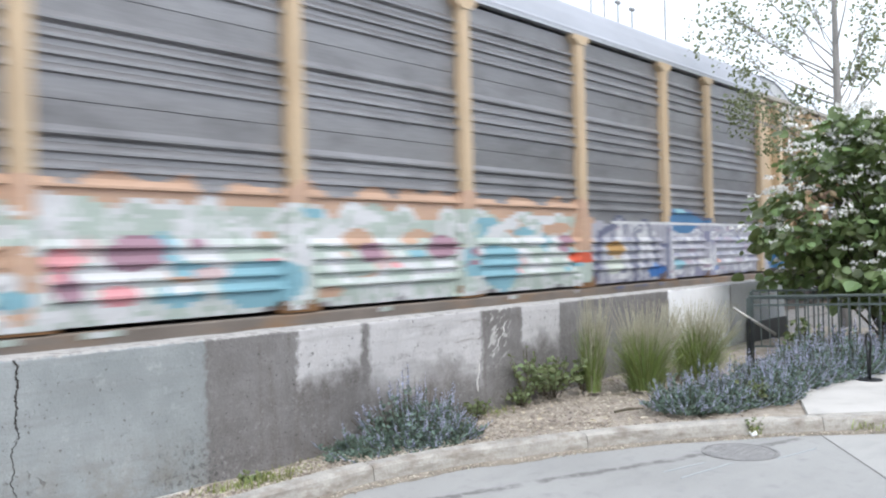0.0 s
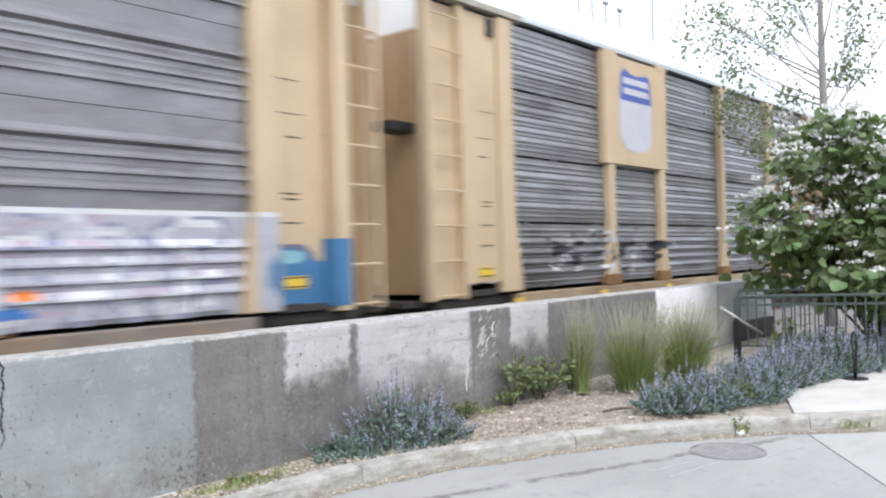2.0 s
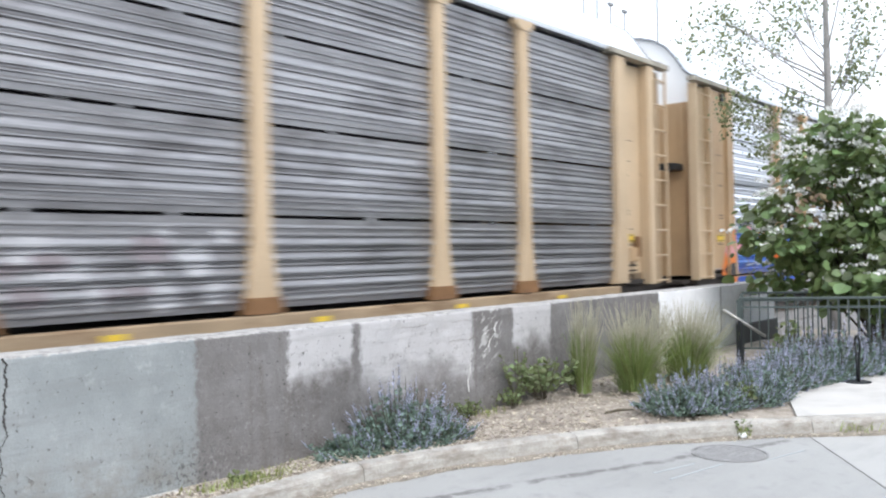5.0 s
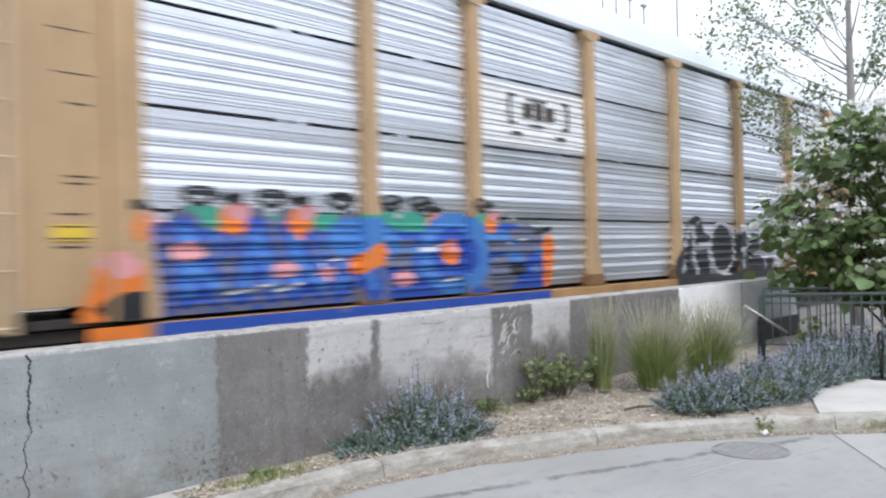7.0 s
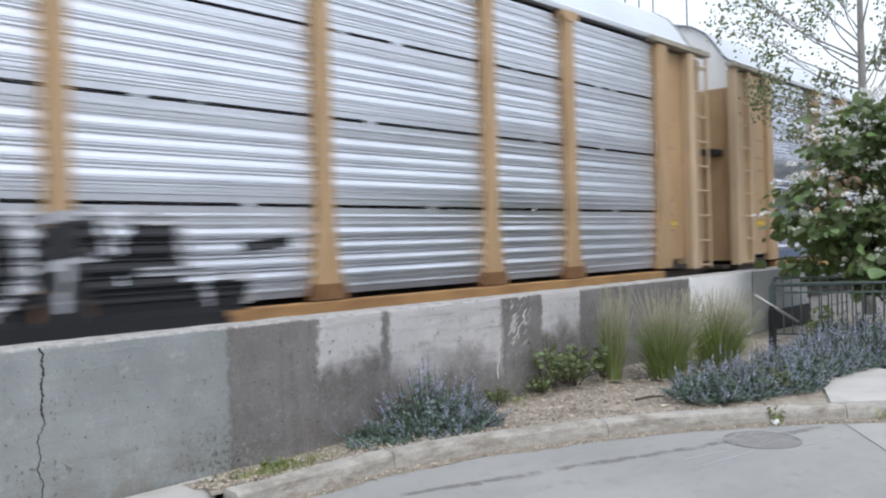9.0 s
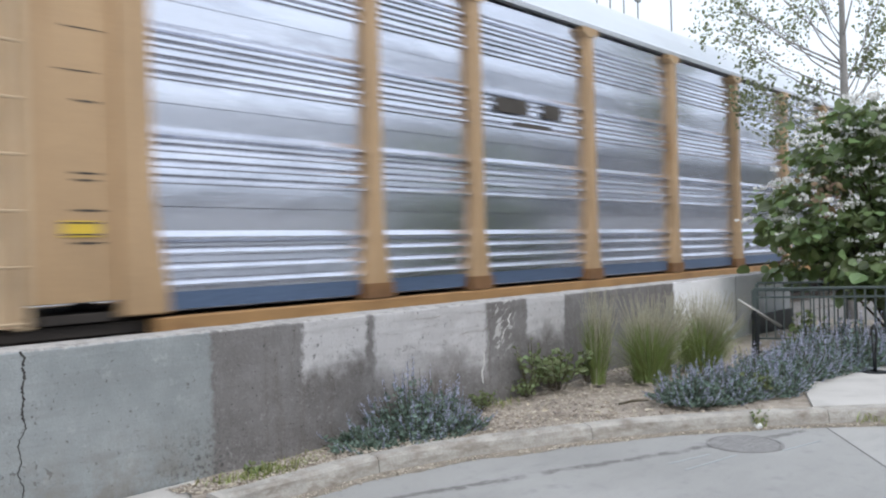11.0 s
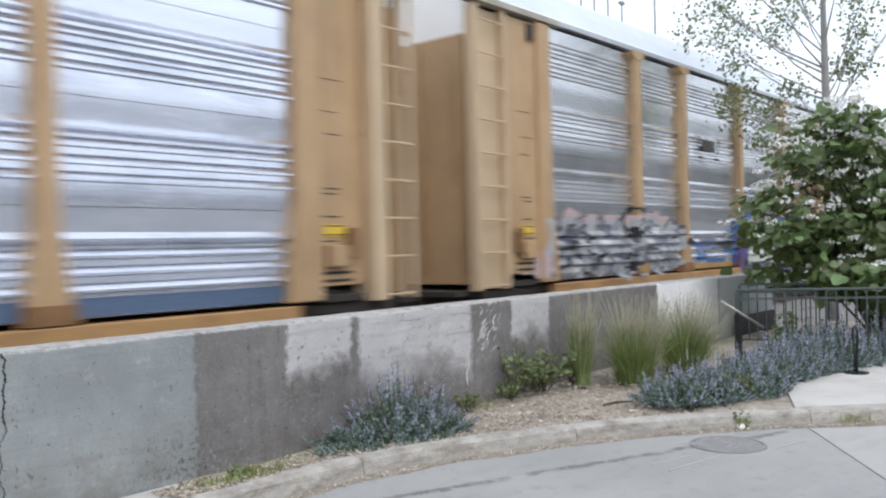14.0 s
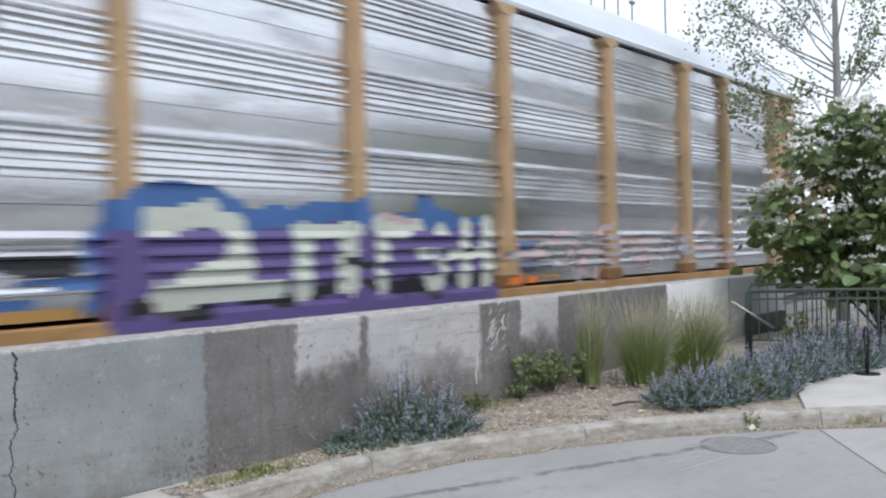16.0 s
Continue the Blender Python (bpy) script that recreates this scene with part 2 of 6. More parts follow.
M["yellow"] = material("yellow_car_paint", (0.455, 0.305, 0.168), 0.5, 0, 1.2, 50, 0.16, 0.1, stain=(0.31, 0.165, 0.06),
                       stain_at=(0.56, 0.80), stain_stretch=(3.5, 3.5, 0.35), stain_scale=1.6)
M["cream"] = material("sun_bleached_yellow", (0.535, 0.405, 0.265), 0.55, 0, 1.2, 50, 0.14, 0.1, stain=(0.44, 0.29, 0.15),
                      stain_at=(0.58, 0.82), stain_stretch=(3.5, 3.5, 0.35), stain_scale=1.6)
M["rust"] = material("rusty_brown_steel", (0.22, 0.115, 0.05), 0.8, 0, 4, 60, 0.35, 0.3)
M["sill"] = material("orange_rusted_sill", (0.40, 0.23, 0.095), 0.62, 0, 2, 50, 0.25, 0.2, stain=(0.24, 0.12, 0.05),
                     stain_at=(0.5, 0.75), stain_stretch=(0.6, 2, 2), stain_scale=2)
M["dusty_sill"] = material("dusty_tan_sill", (0.35, 0.26, 0.165), 0.75, 0, 2, 50, 0.25, 0.2, stain=(0.20, 0.125, 0.07),
                           stain_at=(0.48, 0.70), stain_stretch=(0.5, 2, 2), stain_scale=2)
M["dull_sill"] = material("dull_grey_sill", (0.20, 0.17, 0.145), 0.75, 0, 2, 50, 0.3, 0.2, stain=(0.28, 0.17, 0.09),
                          stain_at=(0.5, 0.75), stain_stretch=(0.6, 2, 2), stain_scale=2)
M["under"] = material("dark_underframe", (0.045, 0.038, 0.033), 0.85, 0.1, 5, 50, 0.4, 0.3)
M["steel"] = material("rail_head", (0.20, 0.17, 0.15), 0.45, 0.8, 5, 50, 0.3, 0.1)
M["tie"] = material("old_sleeper", (0.12, 0.095, 0.075), 0.9, 0, 5, 50, 0.3, 0.4)
M["roof"] = material("pale_roof_metal", (0.66, 0.70, 0.745), 0.42, 0.35, 0.8, 40, 0.08, 0.05)
M["roof_dull"] = material("dull_roof_metal", (0.36, 0.37, 0.40), 0.5, 0.35, 0.8, 40, 0.12, 0.05)
M["gable"] = material("white_end_sheet", (0.90, 0.90, 0.89), 0.5, 0, 1.2, 40, 0.06, 0.05, stain=(0.74, 0.73, 0.72), stain_at=(0.58, 0.85), stain_stretch=(1, 2.5, 0.5))
M["rim"] = material("dull_edge_strip", (0.20, 0.205, 0.215), 0.55, 0.4, 3, 50, 0.25, 0.1)
M["cap"] = material("weathered_eave_sheet", (0.40, 0.37, 0.31), 0.6, 0.2, 3, 50, 0.25, 0.2, stain=(0.17, 0.15, 0.12), stain_at=(0.5, 0.72), stain_stretch=(0.6, 2, 2), stain_scale=3)
M["trim"] = material("galvanised_trim", (0.50, 0.51, 0.53), 0.42, 0.6, 2, 50, 0.15, 0.1)
M["silver"] = material("bright_galvanised_sheet", (0.80, 0.815, 0.86), 0.33, 0.95, 1.1, 36, 0.06, 0.003, stretch=(0.12, 1, 1.0),
                       stain=(0.64, 0.655, 0.70), stain_at=(0.5, 0.78), stain_stretch=(0.3, 1, 1), stain_scale=2.2)
M["blue_silver"] = material("bluish_galvanised_sheet", (0.75, 0.775, 0.86), 0.25, 0.95, 1.1, 36, 0.10, 0.007, stretch=(0.12, 1, 1.0),
                            stain=(0.50, 0.52, 0.58), stain_at=(0.5, 0.78), stain_stretch=(0.3, 1, 1), stain_scale=2.2)
M["plain_silver"] = material("weathered_galvanised_sheet", (0.75, 0.755, 0.77), 0.25, 0.95, 1.1, 36, 0.12, 0.007, stretch=(0.12, 1, 1.0),
                             stain=(0.46, 0.45, 0.46), stain_at=(0.5, 0.78), stain_stretch=(0.3, 1, 1), stain_scale=2.2)
M["dark_sheet"] = material("oxidised_grey_sheet", (0.28, 0.276, 0.282), 0.42, 0.55, 1.3, 40, 0.20, 0.02, stretch=(0.15, 1, 1.2),
                           stain=(0.17, 0.165, 0.168), stain_at=(0.48, 0.75), stain_stretch=(0.4, 1, 1), stain_scale=2.4)
M["brown_sheet"] = material("sooty_grey_sheet", (0.315, 0.31, 0.315), 0.38, 0.65, 1.6, 40, 0.30, 0.02, stretch=(0.15, 1, 1.2),
                            stain=(0.14, 0.132, 0.132), stain_at=(0.48, 0.74), stain_stretch=(0.35, 1, 1.3), stain_scale=2.2)
M["white_paint"] = material("white_panel_paint", (0.76, 0.76, 0.77), 0.45, 0.1, 2, 50, 0.08, 0.05)
M["logo_blue"] = material("blue_emblem_paint", (0.06, 0.10, 0.36), 0.5, 0, 4, 50, 0.15, 0.05)
M["logo_white"] = material("white_emblem_paint", (0.50, 0.50, 0.54), 0.5, 0, 4, 50, 0.08, 0.05)
M["ink"] = material("dark_stencil_paint", (0.06, 0.05, 0.04), 0.6, 0, 6, 60, 0.3, 0)
M["label_yellow"] = material("label_yellow", (0.72, 0.50, 0.05), 0.5, 0, 6, 60, 0.1, 0)
M["litter"] = material("white_paper", (0.8, 0.8, 0.8), 0.8, 0, 6, 60, 0.05, 0.1)
M["bark"] = material("grey_bark", (0.30, 0.285, 0.27), 0.9, 0, 8, 50, 0.3, 0.6, stretch=(1, 1, 0.4))
M["stem"] = material("dark_stem", (0.09, 0.075, 0.05), 0.9, 0, 8, 50, 0.3, 0.2)
M["shrub_leaf"] = leaf_material("broad_green_leaf", (0.135, 0.185, 0.078), (0.24, 0.31, 0.09), 0.7, 0.36, 0.28)
M["dry_leaf"] = leaf_material("withered_leaf", (0.22, 0.16, 0.10), (0.30, 0.19, 0.10), 0.35, 0.7, 0.25)
M["tree_leaf"] = leaf_material("small_green_leaf", (0.19, 0.215, 0.125), (0.25, 0.29, 0.12), 0.4, 0.6, 0.35)
M["far_leaf"] = leaf_material("far_green_leaf", (0.09, 0.12, 0.07), (0.12, 0.16, 0.06), 0.4, 0.6, 0.25)
M["weed_leaf"] = leaf_material("weed_leaf", (0.20, 0.25, 0.12), (0.21, 0.26, 0.09), 0.4, 0.6, 0.3)
M["grass"] = leaf_material("rough_grass", (0.25, 0.28, 0.10), (0.32, 0.35, 0.11), 0.45, 0.6, 0.3)
# colour of the bluish reflection along the foot of the sheets
M["blue_band"] = material("dull_blue_reflection", (0.13, 0.19, 0.30), 0.38, 0.35, 1.5, 40, 0.22, 0.03, stretch=(0.2, 1, 1))
M["mint_leaf"] = leaf_material("grey_green_leaf", (0.165, 0.235, 0.19), (0.18, 0.26, 0.17), 0.5, 0.7, 0.2)
M["mint_flower"] = leaf_material("lavender_blue_petal", (0.455, 0.48, 0.61), (0.46, 0.485, 0.62), 0.35, 0.7, 0.25)
M["blossom"] = leaf_material("white_petal", (0.84, 0.83, 0.80), (0.8, 0.78, 0.72), 0.10, 0.7, 0.25)
M["reed"] = leaf_material("reed_blade", (0.235, 0.295, 0.10), (0.31, 0.37, 0.13), 0.4, 0.6, 0.3)
M["plume"] = leaf_material("straw_plume", (0.50, 0.475, 0.36), (0.48, 0.46, 0.33), 0.25, 0.8, 0.3)
# for the unseen walls that the car sheets mirror
M["backdrop"] = material("dark_reflected_backdrop", (0.095, 0.09, 0.088), 0.85, 0, 0.4, 12, 0.15, 0.1)
M["pole"] = material("grey_pole_paint", (0.30, 0.31, 0.32), 0.6, 0.2, 2, 30, 0.1, 0)
GRAFFITI = {"mint": (0.42, 0.49, 0.44), "azure": (0.055, 0.17, 0.33), "cyan": (0.22, 0.42, 0.49), "orange": (0.66, 0.33, 0.16), "peach": (0.52, 0.345, 0.245),
            "maroon": (0.33, 0.20, 0.25), "white": (0.62, 0.63, 0.64), "lilac": (0.40, 0.40, 0.45), "rosy": (0.47, 0.40, 0.40), "fade": (0.37, 0.37, 0.385), "dusk": (0.20, 0.175, 0.185), "haze": (0.25, 0.255, 0.35), "mauve": (0.40, 0.34, 0.40), "navy": (0.13, 0.14, 0.21), "cobalt": (0.06, 0.145, 0.36),
            "blue": (0.022, 0.075, 0.38), "sky": (0.055, 0.19, 0.50), "green": (0.05, 0.33, 0.24), "pink": (0.66, 0.30, 0.32),
            "red": (0.58, 0.10, 0.05), "black": (0.016, 0.017, 0.02), "grey": (0.40, 0.41, 0.44), "purple": (0.11, 0.08, 0.23),
            "lime": (0.56, 0.60, 0.53), "rose": (0.52, 0.40, 0.40), "tan": (0.42, 0.25, 0.08), "ash": (0.13, 0.135, 0.15), "vivid": (0.75, 0.20, 0.03)}
for key, value in GRAFFITI.items():
    M["spray_" + key] = material("spray_paint_" + key, value, 0.5, 0.0, 4, 40, 0.14, 0.06, stretch=(0.5, 1, 1.5))


# ---- mesh helpers ----
def part(name, bm, mat, parent=None, label="", smooth=False, kind=""):
    """Links a bmesh, or a ready mesh, as one object."""
    if isinstance(bm, bmesh.types.BMesh):
        me = bpy.data.meshes.new(name)
        bmesh.ops.recalc_face_normals(bm, faces=bm.faces)
        bm.to_mesh(me)
        bm.free()
    else:
        me = bm
    if mat and not me.materials:
        me.materials.append(mat)
    if smooth:
        me.shade_smooth()
    ob = new(name, me)
    if parent:
        ob.parent = parent
    if label:
        ob["label"] = label
    if kind:
        ob["kind"] = kind
    return ob


def thing(name, label, category, m=None, group="", kind=""):
    ob = new(name)
    ob.matrix_basis = m or Matrix()
    return tagged(ob, label, category, group, kind)


def boxes(*rows, bevel=0.0):
    bm = bmesh.new()
    for x0, y0, z0, x1, y1, z1 in rows:
        v = [bm.verts.new((x, y, z)) for z in (z0, z1) for y in (y0, y1) for x in (x0, x1)]
        for f in ((0, 1, 3, 2), (4, 6, 7, 5), (0, 4, 5, 1), (2, 3, 7, 6), (0, 2, 6, 4), (1, 5, 7, 3)):
            bm.faces.new([v[i] for i in f])
    if bevel:
        bmesh.ops.bevel(bm, geom=bm.edges[:], offset=bevel, segments=1, affect="EDGES")
    return bm


def tube(bm, points, radii, sides=8):
    """A round bar along points; radii: one for all, or one each."""
    points = [Vector(p) for p in points]
    if isinstance(radii, (int, float)):
        radii = [radii] * len(points)
    rings = []
    for i, p in enumerate(points):
        d = (points[min(i + 1, len(points) - 1)] - points[max(i - 1, 0)]).normalized()
        side = d.orthogonal().normalized()
        up = d.cross(side)
        rings.append([bm.verts.new(p + radii[i] * (math.cos(a) * side + math.sin(a) * up))
                      for a in (2 * math.pi * k / sides for k in range(sides))])
    for a, b in zip(rings, rings[1:]):
        # the rings' seams may be turned against each other: join nearest to nearest
        k0 = min(range(sides), key=lambda k: (a[0].co - b[k].co).length)
        for k in range(sides):
            bm.faces.new((a[k], a[(k + 1) % sides], b[(k + 1 + k0) % sides], b[(k + k0) % sides]))
    bm.faces.new(rings[0][::-1])
    bm.faces.new(rings[-1])
    return bm


def prism(bm, outline, axis_vec):
    """A solid: a flat outline of 3D points, drawn out along a vector."""
    a = [bm.verts.new(p) for p in outline]
    b = [bm.verts.new(Vector(p) + Vector(axis_vec)) for p in outline]
    bm.faces.new(a[::-1])
    bm.faces.new(b)
    n = len(a)
    for i in range(n):
        bm.faces.new((a[i], a[(i + 1) % n], b[(i + 1) % n], b[i]))
    return bm


def spray(name, template, faces, matrices):
    """One mesh of many copies of a small template."""
    tv = np.array([(*v, 1.0) for v in template])
    ms = np.array([[list(r) for r in m] for m in matrices])
    verts = np.einsum("nij,vj->nvi", ms, tv)[:, :, :3].reshape(-1, 3)
    n = len(template)
    allf = [tuple(i + k * n for i in f) for k in range(len(matrices)) for f in faces]
    me = bpy.data.meshes.new(name)
    me.from_pydata(verts.tolist(), [], allf)
    return me


LEAF = [(0, 0, 0), (0.30, 0.26, 0.05), (0.42, 0.60, 0.04), (0, 1.0, -0.10), (-0.42, 0.60, 0.04), (-0.30, 0.26, 0.05), (0, 0.5, -0.03)]
LEAF_F = [(0, 1, 6), (1, 2, 6), (2, 3, 6), (3, 4, 6), (4, 5, 6), (5, 0, 6)]
ROUND = [(0, 0, 0), (0.30, 0.10, 0.05), (0.47, 0.38, 0.06), (0.40, 0.70, 0.03), (0.16, 0.93, -0.05), (0, 1.0, -0.09), (-0.16, 0.93, -0.05), (-0.40, 0.70, 0.03), (-0.47, 0.38, 0.06), (-0.30, 0.10, 0.05), (0, 0.45, -0.04)]
ROUND_F = [(k, (k + 1) % 10, 10) for k in range(10)]
SLIP = [(-0.5, 0, 0), (0.5, 0, 0), (0.35, 1, 0.12), (-0.35, 1, 0.12)]
SLIP_F = [(0, 1, 2, 3)]


def at(p, direction, size, rng, width=1.0):
    """A matrix that lays a template's +y along direction."""
    d = Vector(direction).normalized()
    s = d.cross(Vector((rng.uniform(-1, 1), rng.uniform(-1, 1), rng.uniform(-1, 1)))).normalized()
    n = s.cross(d)
    return Matrix(((s.x * size * width, d.x * size, n.x * size, p[0]), (s.y * size * width, d.y * size, n.y * size, p[1]),
                   (s.z * size * width, d.z * size, n.z * size, p[2]), (0, 0, 0, 1)))


# ---- ground, road, kerb, wall ----
KERB = [(-6.0, 4.46), (1.5, 4.44), (3.2, 4.42), (4.1, 4.39), (4.7, 4.25), (5.3, 4.01), (6.25, 3.53), (7.06, 2.93), (7.6, 2.41), (8.3, 1.68), (10.2, -0.4), (12.5, -3.2)]


def along(points, step=0.12):
    """A smooth line through points (Catmull-Rom), as evenly spaced places and their left-hand normals."""
    pts = [Vector(p) for p in points]
    pts = [2 * pts[0] - pts[1]] + pts + [2 * pts[-1] - pts[-2]]
    line = []
    for a, b, c, d in zip(pts, pts[1:], pts[2:], pts[3:]):
        n = max(2, int((c - b).length / step))
        for i in range(n):
            u = i / n
            line.append(0.5 * (2 * b + (c - a) * u + (2 * a - 5 * b + 4 * c - d) * u * u + (3 * b - 3 * c + d - a) * u ** 3))
    line.append(pts[-2])
    normals = []
    for i in range(len(line)):
        d = (line[min(i + 1, len(line) - 1)] - line[max(i - 1, 0)]).normalized()
        normals.append(Vector((-d.y, d.x)))
    return line, normals


def band(line, normals, section):
    """A strip along a line; section: (offset to the left, height) pairs."""
    bm = bmesh.new()
    rows = [[bm.verts.new((*(p + n * o), z)) for o, z in section] for p, n in zip(line, normals)]
    for a, b in zip(rows, rows[1:]):
        for i in range(len(section) - 1):
            bm.faces.new((a[i], a[i + 1], b[i + 1], b[i]))
    return bm


def ground():
    me = bpy.data.meshes.new("ground")
    n = 40
    xs = [math.copysign(abs(u) ** 3 * 900, u) for u in np.linspace(-1, 1, n)]
    verts = [(x, y, -0.02) for y in xs for x in xs]
    faces = [(j * n + i, j * n + i + 1, j * n + n + i + 1, j * n + n + i) for j in range(n - 1) for i in range(n - 1)]
    me.from_pydata(verts, [], faces)
    tagged(part("ground", me, M["gravel"]), "grey stony ground that runs on under the railway", "ground", kind="structure")
    # road: its edge follows the kerb
    bm = bmesh.new()
    prism(bm, [(-60, -25, -0.012), (120, -25, -0.012), (120, -16, -0.012), (12.5, -3.2, -0.012), (10.2, -0.4, -0.012)] +
          [(p.x, p.y + 0.05, -0.012) for p in reversed(along(KERB, 0.4)[0])][16:] + [(-60, 5.08, -0.012)], (0, 0, 0.012))
    tagged(part("road", bm, M["road"]), "worn pale grey road with tar marks beside the kerb", "road", kind="structure")


def kerb():
    line, normals = along(KERB, 0.06)
    start = next(i for i, p in enumerate(line) if p.x > 2.95)
    root = thing("kerb", "chipped concrete kerb curving round the planting bed", "kerb", kind="structure")
    rng = random.Random(4)
    breaks = [start, start + 24]
    while breaks[-1] < len(line) - 20:
        breaks.append(min(len(line) - 1, breaks[-1] + rng.choice((30, 34, 38))))
    for a, b in zip(breaks, breaks[1:]):
        bm = bmesh.new()
        rows = []
        for i in range(a, b + 1):
            p, n = line[i], normals[i]
            if i == b:
                d = (line[i] - line[i - 1]).normalized()
                p = p - d * 0.006
            j = lambda s: (noise.noise((p.x * 3.1, p.y * 3.1, s)) * 0.010 + max(0, noise.noise((p.x * 11, p.y * 11, s * 2)) - 0.3) * 0.03)
            rows.append([bm.verts.new((*(p + n * (o + j(k))), z + 0.6 * j(k + 5)))
                         for k, (o, z) in enumerate(((-0.02, -0.015), (-0.012, 0.06), (0.0, 0.108), (0.02, 0.126), (0.13, 0.13), (0.155, 0.118), (0.16, -0.015)))])
        for r, q in zip(rows, rows[1:]):
            for k in range(6):
                bm.faces.new((r[k], r[k + 1], q[k + 1], q[k]))
        bm.faces.new(rows[0])
        bm.faces.new(rows[-1][::-1])
        part("kerb_stone", bm, M["kerb"], root)
    # sandy dirt that lies in the gutter, with a ragged edge
    bm = bmesh.new()
    rows = []
    for i in range(start + 6, len(line)):
        p, n = line[i], normals[i]
        w = 0.095 + 0.075 * noise.noise((p.x * 1.7, p.y * 1.7, 9)) + 0.035 * noise.noise((p.x * 9, p.y * 9, 4))
        rows.append([bm.verts.new((*(p - n * o), z)) for o, z in ((-0.005, 0.016), (0.02 + 0.3 * w, 0.011), (0.02 + w, 0.0015))])
    for r, q in zip(rows, rows[1:]):
        for k in range(2):
            bm.faces.new((r[k], r[k + 1], q[k + 1], q[k]))
    tagged(part("gutter_dirt", bm, M["dirt"]), "sandy brown dirt lying along the gutter", "dirt", kind="structure")


def bed_height(x, u):
    """The bed falls from the kerb (u 0) to the wall (u 1), less so towards the reeds."""
    foot = 0.035 + 0.085 * max(0, min(1, (x - 6.3) / 1.4))
    return 0.098 + (foot - 0.098) * max(0, min(1, u))


def bed():
    """Planting bed between kerb and wall: a gently uneven sheet."""
    line, normals = along(KERB, 0.15)
    bm = bmesh.new()
    rows = []
    for p, n in zip(line, normals):
        if p.x < 2.86 or p.x > 9.0:
            continue
        q = p + n * 0.155
        far = Vector((q.x + (0.34 if q.x < 6.5 else 0.34 + (q.x - 6.5) * 1.9), 5.24))
        rows.append([bm.verts.new((*(q.lerp(far, u)), bed_height(q.x, u) + 0.016 * noise.noise((q.x * 2, u * 6, 3)))) for u in np.linspace(0, 1, 14)])
    for a, b in zip(rows, rows[1:]):
        for i in range(13):
            bm.faces.new((a[i], a[i + 1], b[i + 1], b[i]))
    tagged(part("planting_bed", bm, M["soil"], smooth=True), "dry brown planting bed strewn with wood chips", "planting bed", kind="structure")
    bm = boxes((9.0, 2.4, 0.02, 16.5, 5.2, 0.10))
    tagged(part("soil_strip", bm, M["soil"]), "dark soil below the shrubs and railing", "soil", kind="structure")
    rng = random.Random(11)
    mats = []
    for _ in range(26000):
        k = rng.uniform(0, 1)
        i, f = rng.randrange(len(line) - 1), rng.random()
        p, n = line[i].lerp(line[i + 1], f), normals[i]
        if not 3.0 < p.x < 7.7:
            continue
        room = max(0.1, (5.15 - p.y) / max(0.35, n.y))
        q = p + n * (0.17 + k * (room - 0.2))
        if q.y > 5.15 or (q.x > 7.6 and q.y < 3.2):
            continue
        d = (rng.uniform(-1, 1), rng.uniform(-1, 1), rng.uniform(-0.15, 0.25))
        mats.append(at((q.x, q.y, bed_height(q.x, k) + rng.uniform(0.004, 0.02)), d, rng.uniform(0.010, 0.036) * (1.8 if rng.random() < 0.04 else 1), rng, rng.uniform(0.22, 0.5)))
    for _ in range(7000):
        i, f = rng.randrange(len(line) - 1), rng.random()
        p, n = line[i].lerp(line[i + 1], f), normals[i]
        if 3.4 < p.x < 8.6:
            q = p - n * abs(rng.gauss(0.02, 0.05))
            d = (rng.uniform(-1, 1), rng.uniform(-1, 1), 0.1)
            mats.append(at((q.x, q.y, 0.008), d, rng.uniform(0.006, 0.021), rng, 0.6))
    chip = [(-0.5, 0, 0), (0.5, 0, 0), (0.4, 1, 0), (-0.4, 1, 0), (-0.4, 0.05, 0.2), (0.4, 0.05, 0.2), (0.3, 0.95, 0.2), (-0.3, 0.95, 0.2)]
    me = spray("wood_chips", chip, [(4, 5, 6, 7), (0, 1, 5, 4), (1, 2, 6, 5), (2, 3, 7, 6), (3, 0, 4, 7)], mats)
    tagged(part("wood_chips", me, M["chip"]), "scattered pale wood chips and dry leaf litter", "mulch", kind="stuff")


def sidewalk():
    bm = bmesh.new()
    line, normals = along(KERB, 0.15)
    front = [p + n * 0.165 for p, n in zip(line, normals) if 7.52 < p.x]
    back = [(22.0, 0.8), (14.0, 2.1), (10.72, 2.72), (9.99, 2.83), (8.9, 3.02)]
    prism(bm, [(p.x, p.y, 0.03) for p in front] + [(x, y, 0.03) for x, y in [(22.0, -6.0)] + back], (0, 0, 0.098))
    tagged(part("pavement", bm, M["slab"]), "pale smooth concrete pavement beside the flower bed", "pavement", kind="structure")
    # concrete apron in front of the painted wall
    bm = prism(bmesh.new(), [(-3.0, 4.40, -0.01), (2.93, 4.40, -0.01), (2.93, 4.60, -0.01), (3.26, 5.172, -0.01), (-3.0, 5.172, -0.01)], (0, 0, 0.058))
    tagged(part("apron", bm, M["slab"]), "pale concrete apron at the foot of the wall", "pavement", kind="structure")


